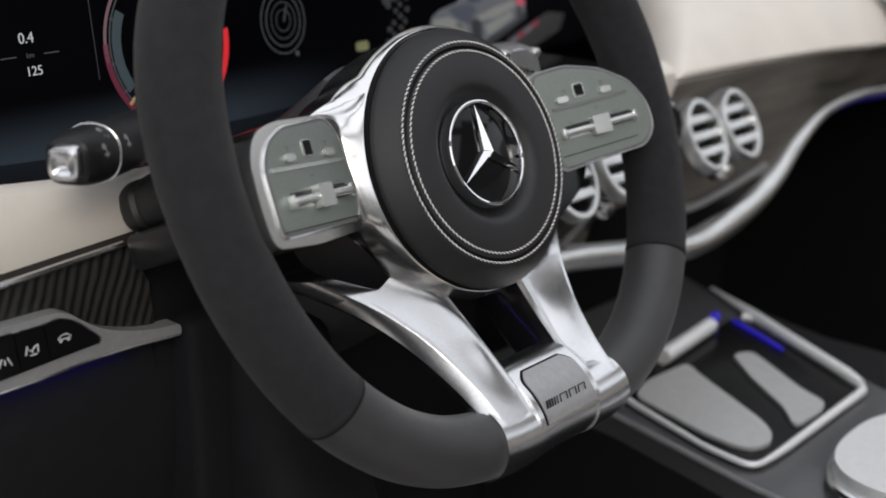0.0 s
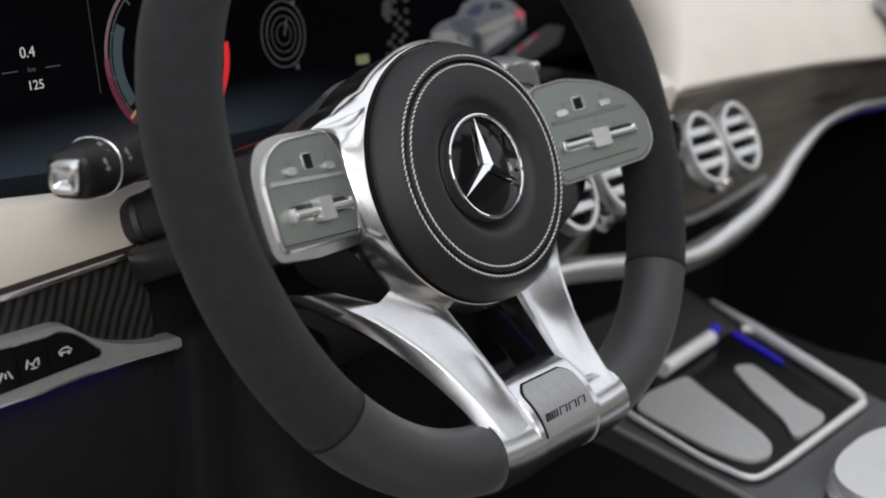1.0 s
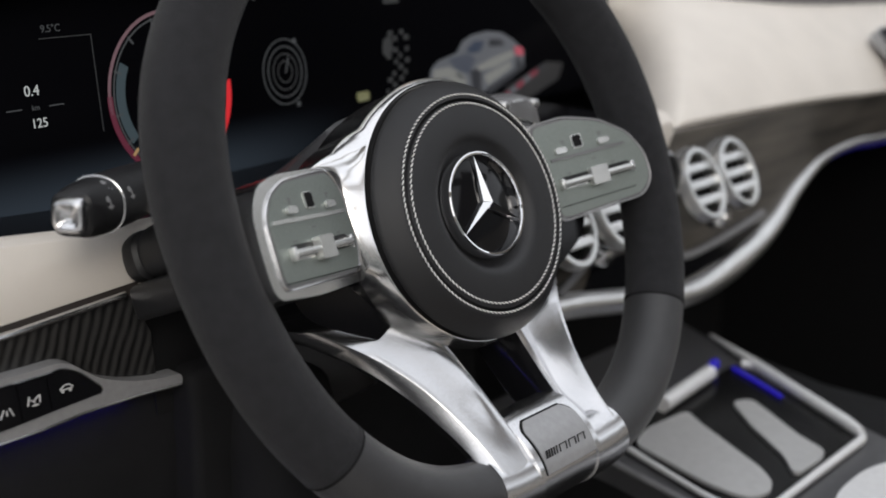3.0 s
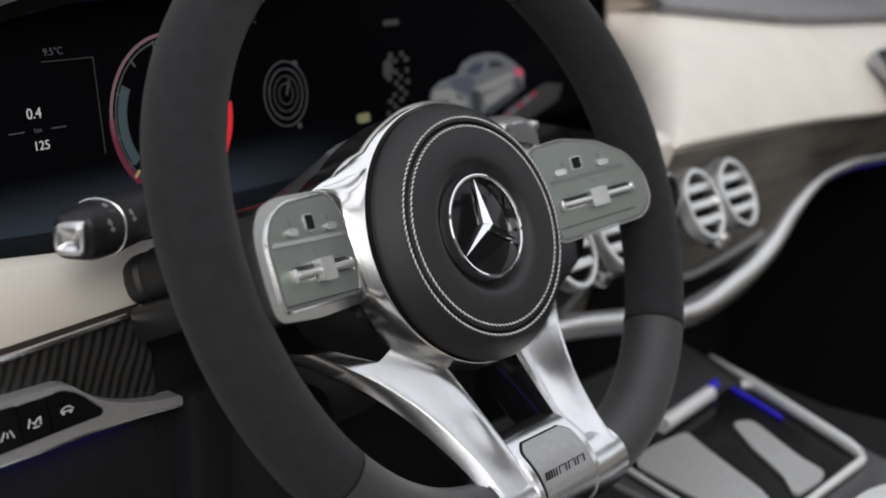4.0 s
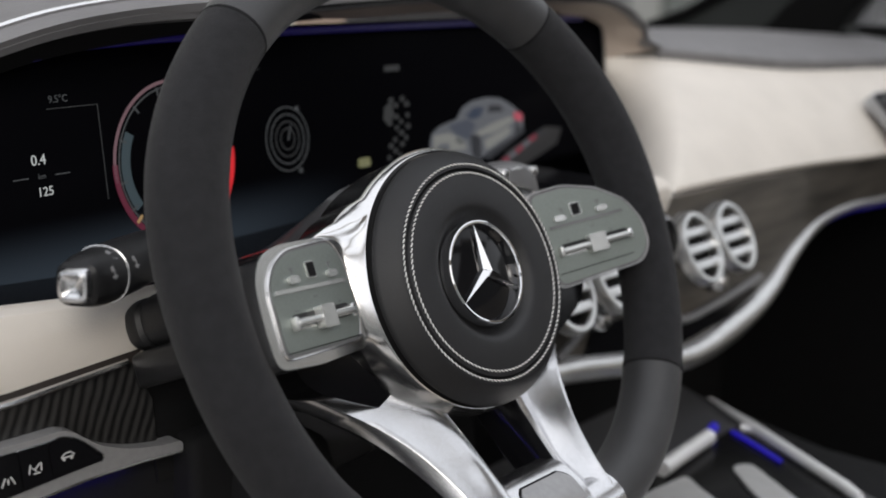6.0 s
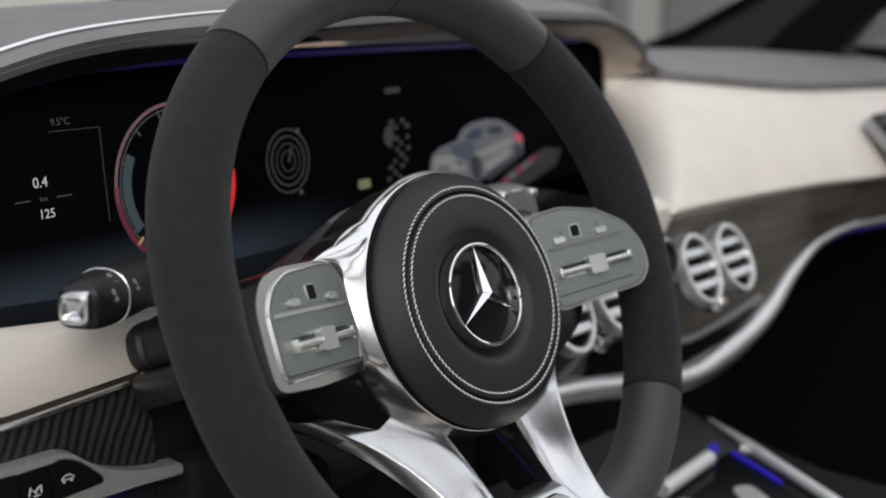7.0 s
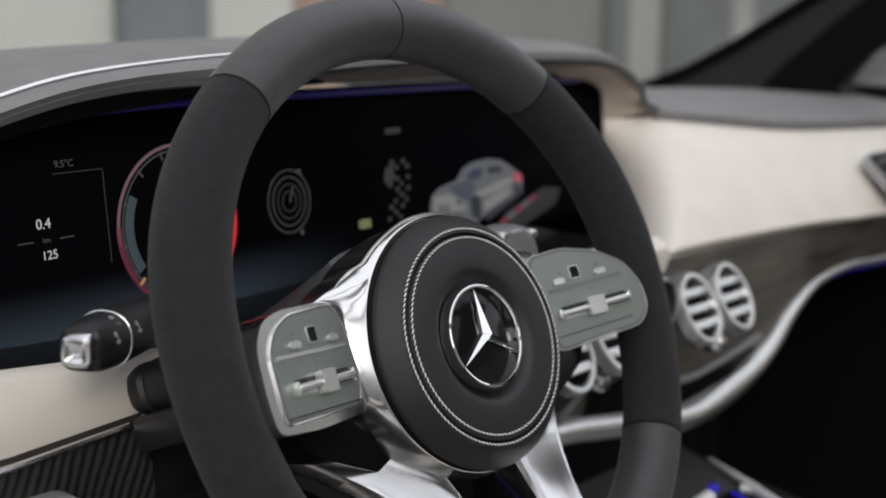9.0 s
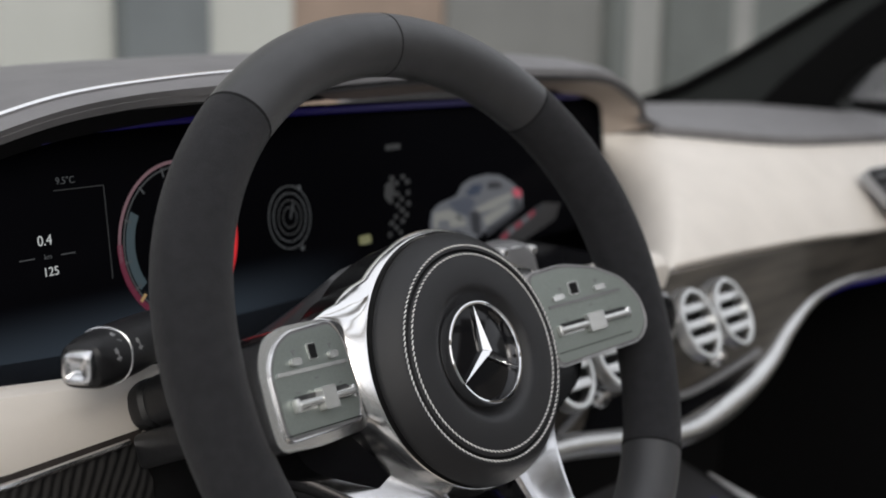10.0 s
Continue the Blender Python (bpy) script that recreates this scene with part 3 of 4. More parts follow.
def gear_lever():
    g = thing("gear_lever", "short chrome and smoked plastic lever behind the wheel", "gear lever", Matrix.Translation((0.115, 0.08, 1.017)))
    rings = [[(sx * math.copysign(abs(math.cos(t)) ** 0.7, math.cos(t)), sy * math.copysign(abs(math.sin(t)) ** 0.7, math.sin(t)), z) for t in (2 * math.pi * k / 28 for k in range(28))] for sx, sy, z in ((0.029, 0.018, -0.02), (0.027, 0.0165, -0.004), (0.0225, 0.0145, 0.009), (0.0175, 0.012, 0.0150), (0.011, 0.008, 0.0172))]
    part("grip", loft(rings), SMOKE, g, "smoked grey grip")
    for x, y, z in ((-0.0215, -0.010, 0.0085), (-0.013, -0.0095, 0.0135), (0.0165, -0.009, 0.0120)):
        part("stud", box(0.0065, 0.008, 0.0055, 0.0022, 3, (x, y, z)), VENT, g, "silver stud")
    part("band", moved(tube([(-0.013, -0.0105, 0.0135), (0.0, -0.0108, 0.0150), (0.0155, -0.0105, 0.0128)], 0.0012, 8), Matrix()), VENT, g)
    part("arm", tube([(0, 0.0, -0.015), (-0.02, 0.03, -0.03), (-0.06, 0.06, -0.05)], 0.008), BLACK, g)
    return g


gear_lever()


# ---- dashboard ----
def lerp(a, b, k):
    return Vector(a) * (1 - k) + Vector(b) * k


def plate(outline, y0, y1, bevel=0.0, seg=2):
    """An outline in x, z as an upright slab whose face stands at y0, towards the driver."""
    return moved(prism(outline, 0, y1 - y0, bevel, seg), Matrix(((1, 0, 0, 0), (0, 0, -1, y1), (0, 1, 0, 0), (0, 0, 0, 1))))


dash = thing("dashboard", "cream leather dashboard with dark wood, silver strips and grey leather top", "dashboard", kind="structure")
# cream band below the displays
rows = []
for x, zb, zt in ((-0.60, 0.962, 1.006), (-0.21, 0.967, 1.002), (-0.14, 0.972, 0.996), (0.0, 0.972, 0.994), (0.20, 0.975, 0.996), (0.335, 0.980, 0.998)):
    rows.append([(x, 0.094, zb - 0.010), (x, 0.090, zb + 0.0018), (x, 0.091, zb * 0.4 + zt * 0.6), (x, 0.097, zt - 0.002), (x, 0.103, zt), (x, 0.113, zt - 0.001)])
part("cream_ledge", sheet(rows, 0.012, (0, 0.5, -0.8)), CREAM, dash, "cream leather ledge under the displays")
part("display_shelf", sheet([[(x, 0.106, z), (x, 0.14, z + 0.001), (x, 0.30, z + 0.002)] for x, z in ((-0.60, 1.003), (-0.21, 0.999), (-0.14, 0.9935), (0.0, 0.991), (0.20, 0.993), (0.31, 0.9945))], 0.01), GLOSS_BLACK, dash, "gloss black shelf before the displays")
# sloping cream face before the passenger, and the cheek that turns in to the displays
low = [(0.331, 0.097, 0.982), (0.45, 0.096, 0.981), (0.615, 0.093, 0.977), (0.765, 0.088, 0.970), (1.2, 0.084, 0.955)]
high = [(0.533, 0.235, 1.075), (0.597, 0.21, 1.069), (0.734, 0.184, 1.058), (0.958, 0.168, 1.052), (1.35, 0.162, 1.04)]
low, high = spline(low, 6), spline(high, 6)
rows = []
for k in (0, 0.04, 0.1, 0.2, 0.3, 0.4, 0.5, 0.6, 0.7, 0.8, 0.88, 0.94, 1):
    bulge = Vector((0, -0.012 * math.sin(math.pi * k) - (0 if k else -0.004), 0))
    row = [lerp(p, q, k) + bulge for p, q in list(zip(low, high))[:2:-1]]
    f, p = lerp(low[2], high[2], k) + bulge, lerp((0.331, 0.097, 0.982), (0.533, 0.235, 1.075), k) + bulge + Vector((0.004, 0, 0))
    q = lerp((0.495, 0.261, 0.984), (0.484, 0.257, 1.074), k)
    e = lerp(p, q, 0.45)
    row += [f * (1 - t) ** 2 + p * 2 * t * (1 - t) + e * t * t for t in (m / 12 for m in range(13))]
    rows.append(row + [lerp(e, q, m / 4) for m in range(1, 5)])
part("cream_face", sheet(rows, 0.004, (0.5, 0.8, -0.1)), CREAM, dash, "cream leather face before the passenger seat")
# grey leather pad behind the cream face
rows = []
for a in high:
    rows.append([a + Vector((0, -0.006, 0.001)), a + Vector((0, -0.006, 0.007)), a + Vector((0, 0.004, 0.0115)), a + Vector((0.0, 0.05, 0.021)), a + Vector((0.02, 0.13, 0.030)), a + Vector((0.04, 0.26, 0.032)), a + Vector((0.05, 0.5, 0.01))])
part("top_pad", sheet(rows, 0.02, (0, 0.4, -0.9)), PAD, dash, "grey leather dashboard top")
# hood over the displays
HOOD = ((-0.42, 0.135, 0.985), (-0.33, 0.138, 1.035), (-0.26, 0.14, 1.070), (-0.215, 0.14, 1.091), (-0.182, 0.14, 1.103), (-0.138, 0.14, 1.114), (-0.075, 0.145, 1.121), (0.0, 0.160, 1.1250), (0.10, 0.18, 1.1290), (0.2, 0.2, 1.1310), (0.30, 0.214, 1.1305),
        (0.38, 0.224, 1.1295), (0.436, 0.228, 1.1270), (0.470, 0.228, 1.1190), (0.500, 0.230, 1.1050), (0.511, 0.232, 1.0910), (0.537, 0.232, 1.0825))
hood_line = spline(HOOD, 5)
shell, line = [], []
for p in hood_line:
    right = min(max((p.x - 0.41) / 0.078, 0), 1)
    t = radians(84) * right ** 1.5
    o = Vector((math.sin(t), 0, math.cos(t))) * (1 - 0.35 * right)
    left = min(max(-p.x / 0.1, 0), 1)
    shell.append([p + o * 0.004 * left + Vector((0, 0.006 + 0.006 * left, 0)), p + o * (0.002 + 0.004 * left) + Vector((0, -0.003 + 0.004 * left, 0)), p + o * (0.008 + 0.002 * left) + Vector((0, -0.003 + 0.001 * left, 0)), p + o * 0.0135 + Vector((0, 0.006, 0)), p + o * 0.0178 + Vector((0, 0.03, 0)), p + o * 0.0200 + Vector((0.01 * right, 0.08, 0)), p + o * 0.016 + Vector((0.02 * right, 0.2, 0)), p + o * -0.01 + Vector((0.02 * right, 0.42, 0))])
    if p.x < 0.14:
        line.append(p + Vector((0, 0.0095, 0.0152)))
part("hood", sheet(shell, 0.004, (0, 0.5, -0.85)), PAD, dash, "grey leather hood over the displays")
TAUPE = material("taupe_leather", (0.40, 0.335, 0.285), 0.6, grain=0.05, scale=25, bump=0.25, bump_scale=1300)
# taupe surround: under the hood and round its end to the cheek
outer = [Vector(p) for p in HOOD[7:]] + [Vector((0.531, 0.235, 1.0795))]
inner = [p + Vector((0, 0.022, -0.0035 - 0.007 * min((p.x + 0.001) / 0.1, 1))) for p in outer[:5]]
inner += [Vector(p) for p in ((0.400, 0.246, 1.1150), (0.440, 0.250, 1.1120), (0.466, 0.252, 1.1040), (0.477, 0.2555, 1.094), (0.481, 0.2565, 1.084), (0.484, 0.2575, 1.073))]
rows = []
for p, q in zip(spline(outer, 5), spline(inner, 5)):
    n = (q - p).length
    rows.append([lerp(p, q, k / 9) + Vector((0.06 * n, -0.03 * n, 0.02 * n)) * math.sin(math.pi * k / 9) for k in range(10)])
part("cream_surround", sheet(rows, 0.003, (0.6, 0.5, 0.3)), TAUPE, dash, "taupe leather surround of the display")
part("hood_seam", tube([p + Vector((0, -0.0018, 0.0008)) for p in hood_line if p.x > -0.01], 0.0011, 8), SOFT_BLACK, dash, "dark seam along the hood")
part("hood_trim", tube(line, 0.0012, 8), BRIGHT, dash, "thin silver line along the hood")
part("hood_lining", sheet([[p + Vector((0, 0.010, 0.003 if p.x < -0.02 else -0.003)), p + Vector((0, 0.022, -0.009)), p + Vector((0, 0.09, -0.012))] for p in hood_line if p.x < 0.47 and p.z > 1.05], 0.002, (0, 0, 1)), SOFT_BLACK, dash)
hood_light = spline([(-0.150, 0.1610, 1.1035), (-0.12, 0.1665, 1.1085), (-0.09, 0.1720, 1.1105), (-0.05, 0.1785, 1.1115), (0.0, 0.1870, 1.1118), (0.435, 0.2530, 1.1120)], 5)
part("ambient_line", tube(hood_light, [min(0.0022, 0.0004 + 0.0002 * i) for i in range(len(hood_light))], 8), glow("deep_blue_light", (0.03, 0.008, 0.4), 0.06), dash, "blue ambient light line")
BROWN = material("dark_brown_trim", (0.030, 0.024, 0.021), 0.6, grain=0.1)
# dark trim round the driver's lower dash
part("trim_gap", plate([(-0.60, 0.953), (-0.148, 0.966), (-0.140, 0.9740), (-0.60, 0.9680)], 0.0905, 0.11), BROWN, dash, "dark brown gap under the cream ledge")
part("trim_line", tube([(-0.60, 0.088, 0.956), (-0.212, 0.088, 0.9632), (-0.152, 0.088, 0.968)], 0.0016, 8), SATIN, dash, "thin silver line over the carbon panel")
part("carbon_panel", plate([(-0.60, 0.917), (-0.136, 0.915), (-0.138, 0.945), (-0.1475, 0.966), (-0.212, 0.962), (-0.60, 0.953)], 0.0905, 0.12, 0.002), CARBON, dash, "carbon fibre panel with diagonal weave")
part("knee_panel", plate([(-0.1355, 0.90), (-0.05, 0.90), (-0.05, 0.968), (-0.1465, 0.9665), (-0.1372, 0.945)], 0.0925, 0.12, 0.002), SOFT_BLACK, dash, "black panel beside the column")
frame_out = rounded([(-0.60, 0.9500), (-0.2031, 0.9462), (-0.1908, 0.9462), (-0.1848, 0.9440), (-0.1778, 0.9378), (-0.1696, 0.9322), (-0.1608, 0.9286), (-0.1507, 0.9255), (-0.1389, 0.9233), (-0.1265, 0.9226), (-0.1265, 0.9160), (-0.1512, 0.9176), (-0.1796, 0.9180), (-0.2031, 0.9164), (-0.60, 0.9130)], 0.006)
panel = part("switch_frame", plate(frame_out, 0.083, 0.10, 0.0016), SILVER_PAINT, dash, "satin silver frame of the switch row")
# highlight along the frame's bottom, modelled as a bright tube
part("frame_highlight", tube([(x, 0.0836, z) for x, z in ((-0.60, 0.9138), (-0.2031, 0.9172), (-0.1796, 0.9188), (-0.1512, 0.9184), (-0.1275, 0.9168))], 0.0011, 8), SATIN, panel, "thin bright tube standing in for the frame's highlight")
bezel = [(-0.30, 0.9435), (-0.2125, 0.9430), (-0.1985, 0.9428), (-0.1911, 0.9437), (-0.1850, 0.9412), (-0.1800, 0.9376), (-0.1706, 0.9284), (-0.1712, 0.9260), (-0.1897, 0.9250), (-0.2105, 0.9236), (-0.30, 0.918)]
part("bezel", plate(rounded(bezel, 0.003), 0.0824, 0.09, 0.0003), GLOSS_BLACK, panel, "black bezel of the switches")
part("bezel_edge", tube([(x, 0.0825, z) for x, z in rounded(bezel, 0.003)[8:48]], 0.0005, 6), SATIN, panel, "thin bright line round the switches")
for o in ([(-0.1979, 0.9422), (-0.1915, 0.9430), (-0.1853, 0.9406), (-0.1804, 0.9370), (-0.1714, 0.9284), (-0.1718, 0.9266), (-0.1895, 0.9257), (-0.1964, 0.9251)],
          [(-0.2122, 0.9424), (-0.1989, 0.9422), (-0.1974, 0.9250), (-0.2104, 0.9242)], [(-0.2270, 0.9428), (-0.2132, 0.9424), (-0.2114, 0.9241), (-0.2250, 0.9232)], [(-0.2420, 0.9430), (-0.2280, 0.9428), (-0.2260, 0.9231), (-0.2400, 0.9222)]):
    part("switch", plate(rounded(o, 0.0008), 0.0816, 0.09, 0.0005), GLOSS_BLACK, panel, "black switch with a pale symbol")


SYMBOL = material("pale_symbol_paint", (0.55, 0.55, 0.55), 0.6)


def bars(spec, at_xz, tilt=0.0):
    out = []
    for x, z, w, h, a in spec:
        out.append(moved(box(w * 0.72, 0.0006, h * 0.62, 0.00012, 1), pose(at_xz[0], 0.0814, at_xz[1]) @ pose(x * 0.72, 0, z * 0.8, 0, a, 0)))
    return merged(*out)


part("symbol", bars(((0, 0, 0.0085, 0.0009, 0), (-0.003, 0.0015, 0.0035, 0.0009, -40), (0.0005, 0.0026, 0.004, 0.0009, 0), (0.0035, 0.0014, 0.003, 0.0009, 30), (-0.0026, -0.0012, 0.0018, 0.0014, 0), (0.0026, -0.0012, 0.0018, 0.0014, 0)), (-0.1893, 0.9337)), SYMBOL, panel)
part("symbol", bars(((-0.004, 0.0, 0.0009, 0.007, 12), (-0.001, -0.0008, 0.0045, 0.0009, 45), (0.001, 0.0006, 0.0045, 0.0009, -45), (0.0035, 0.0, 0.0009, 0.006, 0), (0.0005, -0.0032, 0.0045, 0.0009, 0)), (-0.2048, 0.9333)), SYMBOL, panel)
part("symbol", bars(((-0.003, 0, 0.0009, 0.007, 25), (0.0, 0, 0.0009, 0.004, 0), (0.003, 0, 0.0009, 0.007, -25)), (-0.2179, 0.931)), SYMBOL, panel)
part("ambient_line", tube([(-0.60, 0.0930, 0.9115), (-0.2031, 0.0930, 0.9149), (-0.150, 0.0930, 0.9158)], 0.0011, 8), glow("footwell_blue_light", (0.04, 0.01, 1.0), 11.0), dash, "blue ambient light line")
part("knee_panel", sheet([[(x, 0.0955, 0.9135), (x, 0.0945, 0.905), (x, 0.0925, 0.88), (x, 0.096, 0.84), (x, 0.12, 0.76), (x, 0.2, 0.55)] for x in (-0.6, -0.4, -0.2, -0.04)], 0.01, (0, 1, 0)), VINYL, dash, "black knee panel")
part("knee_panel", box(0.085, 0.10, 0.14, 0.006, 3, (-0.0835, 0.126, 0.853)), SOFT_BLACK, dash, "black panel beside the column")
part("knee_panel", moved(box(0.30, 0.02, 0.50, 0.008, 2), pose(0.05, 0.17, 0.74, -6)), SOFT_BLACK, dash, "black knee panel")
# wood trim behind the vents
wood_top = [(0.12, 0.975), (0.331, 0.981), (0.45, 0.980), (0.615, 0.976), (0.765, 0.969), (1.2, 0.954)]
strip = [(0.12, 0.870), (0.188, 0.8745), (0.278, 0.860), (0.376, 0.842), (0.458, 0.851), (0.525, 0.8735), (0.567, 0.8995), (0.625, 0.9205), (0.70, 0.926), (0.786, 0.9215), (1.2, 0.905)]
strip = [(p.x, p.y) for p in spline([(x, z, 0) for x, z in strip], 6)]
part("wood_trim", plate(wood_top[::-1] + strip, 0.0935, 0.13), WOOD, dash, "dark glossy wood trim")
rings = []
for i, (x, z) in enumerate(strip):
    h = float(np.interp(x, (0.12, 0.376, 0.458, 0.53, 0.57, 0.64, 0.8), (0.0095, 0.0105, 0.0125, 0.0085, 0.0068, 0.0040, 0.0034)))
    a, b = strip[max(i - 1, 0)], strip[min(i + 1, len(strip) - 1)]
    t = Vector((b[0] - a[0], 0, b[1] - a[1])).normalized()
    nrm = Vector((-t.z, 0, t.x))
    rings.append([Vector((x, 0.093, z)) + nrm * h * math.cos(q) + Vector((0, -float(np.interp(x, (0.50, 0.62), (0.010, 0.0022))) * math.sin(q), 0)) for q in (2 * math.pi * k / 20 for k in range(20))])
part("silver_strip", loft(rings), VENT, dash, "sweeping satin silver strip")
upper = spline([(0.195, 0.0915, 0.884), (0.215, 0.0915, 0.893), (0.238, 0.0915, 0.9045), (0.275, 0.0915, 0.9035), (0.33, 0.0915, 0.889), (0.368, 0.0915, 0.8765), (0.42, 0.0915, 0.8785), (0.47, 0.0915, 0.8845), (0.50, 0.0915, 0.889)], 6)
part("thin_strip", tube(upper, 0.0034, 10), SMOKE, dash, "thin grey strip over the control row")
part("control_row", plate(rounded([(0.225, 0.872), (0.37, 0.856), (0.45, 0.862), (0.50, 0.879), (0.46, 0.882), (0.40, 0.875), (0.36, 0.872), (0.28, 0.897), (0.24, 0.898)], 0.004), 0.0915, 0.10), GLOSS_BLACK, dash, "gloss black control row")
part("ambient_line", tube([(x, 0.098, z - 0.0062) for x, z in strip if x > 0.60], 0.0022, 8), glow("dim_blue_light", (0.03, 0.01, 0.8), 0.10), dash, "blue ambient light line")
# open footwell: its darkness comes from a black sheet set deep inside
part("footwell_dark_sheet", moved(box(1.1, 0.02, 0.7, 0.006, 2), pose(0.70, 0.48, 0.62, 0)), SOFT_BLACK, dash, "black sheet for the dark of the footwell")


def air_vent(x, z, r, label):
    v = thing("air_vent", label, "air vent", Matrix.Translation((x, 0.0870, z)) @ Matrix.Rotation(radians(63), 4, 'X') @ Matrix.Diagonal((0.92, 1.1, 1, 1)), group="dashboard air vents")
    part("outer_ring", lathe([(r * 0.84, 0.001), (r * 0.82, 0.0095), (r * 0.86, 0.0115), (r * 0.96, 0.0115), (r, 0.0095), (r * 1.0, 0.001)], 48), VENT, v, "satin silver vent ring")
    part("cup", lathe([(0.0005, 0.0012), (r * 0.85, 0.0012), (r * 0.86, 0.004), (r * 0.86, 0.0004)], 32), SOFT_BLACK, v)
    part("tab", box(r * 0.7, r * 0.22, 0.008, 0.002, 3, (-r * 0.2, r * 1.10, 0.000)), VENT, v, "small silver tab over the vent")
    for k in (-1, 0, 1):
        y = k * r * 0.44
        hw = math.sqrt((r * 0.86) ** 2 - y * y)
        part("slat", moved(box(2 * hw, r * 0.22, 0.004, 0.001, 2), pose(0, y, 0.0085, -10)), VENT, v, "satin silver vent slat")
    return v


for x, z in ((0.189, 0.934), (0.247, 0.937), (0.368, 0.935), (0.423, 0.936)):
    air_vent(x, z, 0.0275, "round satin silver air vent in the dark wood trim")


def knob(x, z):
    k = thing("vent_knob", "small satin silver knob between two round vents", "knob", Matrix.Translation((x, 0.0935, z)) @ Matrix.Rotation(radians(90), 4, 'X'), group="vent knobs")
    part("cap", lathe([(0.0005, 0.015), (0.0055, 0.0145), (0.0076, 0.0115), (0.0080, 0.002), (0.0080, 0.0)], 24), SATIN, k)
    part("collar", lathe([(0.0080, 0.003), (0.0098, 0.002), (0.0098, 0.0)], 24), BLACK, k)


knob(0.2385, 0.905)
knob(0.412, 0.902)


def clock():
    c = thing("dash_clock", "small round silver-rimmed clock between the vents", "clock", Matrix.Translation((0.318, 0.0935, 0.945)) @ Matrix.Rotation(radians(90), 4, 'X'))
    part("rim", lathe([(0.021, 0.001), (0.021, 0.008), (0.0235, 0.009), (0.0255, 0.007), (0.026, 0.001)], 40), SATIN, c)
    part("face", lathe([(0.0005, 0.003), (0.021, 0.003), (0.0212, 0.001)], 32), GLOSS_BLACK, c)


clock()


def side_vent():
    v = thing("side_vent", "dark slatted vent in the cream dashboard face", "air vent", Matrix.Translation((0.792, 0.097, 1.012)) @ Matrix.Rotation(radians(43), 4, 'X'), group="dashboard air vents")
    out = rounded([(-0.03, -0.028), (0.05, -0.028), (0.05, 0.028), (-0.03, 0.028)], 0.016, 8)
    part("surround", prism(out, -0.006, 0.004, 0.0015), SILVER_PAINT, v, "satin silver surround")
    part("cup", prism(rounded([(-0.0278, -0.0258), (0.0478, -0.0258), (0.0478, 0.0258), (-0.0278, 0.0258)], 0.0145, 8), -0.005, 0.0045), SOFT_BLACK, v)
    for k in (-0.014, 0.0, 0.014):
        part("slat", moved(box(0.066, 0.006, 0.006, 0.0015, 2), pose(0.01, k, 0.005, 30)), CONSOLE, v)


side_vent()

# ---- displays ----
EX, EZ = Vector((1, 0.15, 0)).normalized(), Vector((0, 0.1, 1)).normalized()
EN = EX.cross(EZ).normalized()
EZ = EN.cross(EX)
DISP = Matrix((EX, EZ, EN)).transposed().to_4x4()
DISP.translation = (0, 0.185, 1.04)
disp = thing("instrument_display", "wide black instrument display with gauges lit in red and grey", "display", DISP)


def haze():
    # pale haze painted as emission, rising towards the lower left of the glass
    m = material("glass_painted_haze", (0.003, 0.003, 0.004), 0.15, spec=0.06)
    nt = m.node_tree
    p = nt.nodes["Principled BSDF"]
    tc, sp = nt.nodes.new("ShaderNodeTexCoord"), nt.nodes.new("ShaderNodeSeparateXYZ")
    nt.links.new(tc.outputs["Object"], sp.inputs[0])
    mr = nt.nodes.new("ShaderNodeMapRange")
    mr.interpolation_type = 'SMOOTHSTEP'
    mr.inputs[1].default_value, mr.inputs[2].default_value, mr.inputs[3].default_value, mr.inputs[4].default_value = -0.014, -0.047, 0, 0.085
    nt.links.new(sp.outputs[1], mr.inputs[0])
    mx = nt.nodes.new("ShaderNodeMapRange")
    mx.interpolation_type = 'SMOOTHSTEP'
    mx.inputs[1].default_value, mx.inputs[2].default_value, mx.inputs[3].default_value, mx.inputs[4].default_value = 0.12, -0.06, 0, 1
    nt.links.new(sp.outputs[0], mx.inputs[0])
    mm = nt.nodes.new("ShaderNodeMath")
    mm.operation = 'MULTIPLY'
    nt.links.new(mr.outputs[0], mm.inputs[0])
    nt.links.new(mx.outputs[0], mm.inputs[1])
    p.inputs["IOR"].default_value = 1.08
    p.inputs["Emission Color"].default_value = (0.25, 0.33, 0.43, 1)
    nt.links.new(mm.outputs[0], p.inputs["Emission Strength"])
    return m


part("glass", prism(rounded([(-0.27, -0.049), (0.497, -0.049), (0.492, 0.066), (0.47, 0.076), (-0.25, 0.076)], 0.012), -0.012, 0.0, 0.001), haze(), disp, "black display glass with a painted haze")


def graphic(name, bm, mat, x, z, label=""):
    return part(name, moved(bm, pose(x * 1.011, (z - 1.04) * 1.005, 0.0004)), mat, disp, label, smooth=False)


def flat(points, h=0.0003):
    return prism(rounded(points, 0.0015), 0, h)


def arc(r, a0, a1, w, n=40):
    return loft([[(rr * math.cos(t), rr * math.sin(t), h) for rr, h in ((r - w, 0), (r + w, 0), (r + w, 0.0003), (r - w, 0.0003))] for t in (radians(a0 + (a1 - a0) * k / n) for k in range(n + 1))])


graphic("digits", lettering("0.4", 0.0074), WHITE, -0.149, 1.0545, "white digits")
graphic("digits", lettering("125", 0.0066), WHITE, -0.147, 1.0385, "white digits")
graphic("digits", lettering("km", 0.0038), DIM, -0.148, 1.0463, "grey letters")
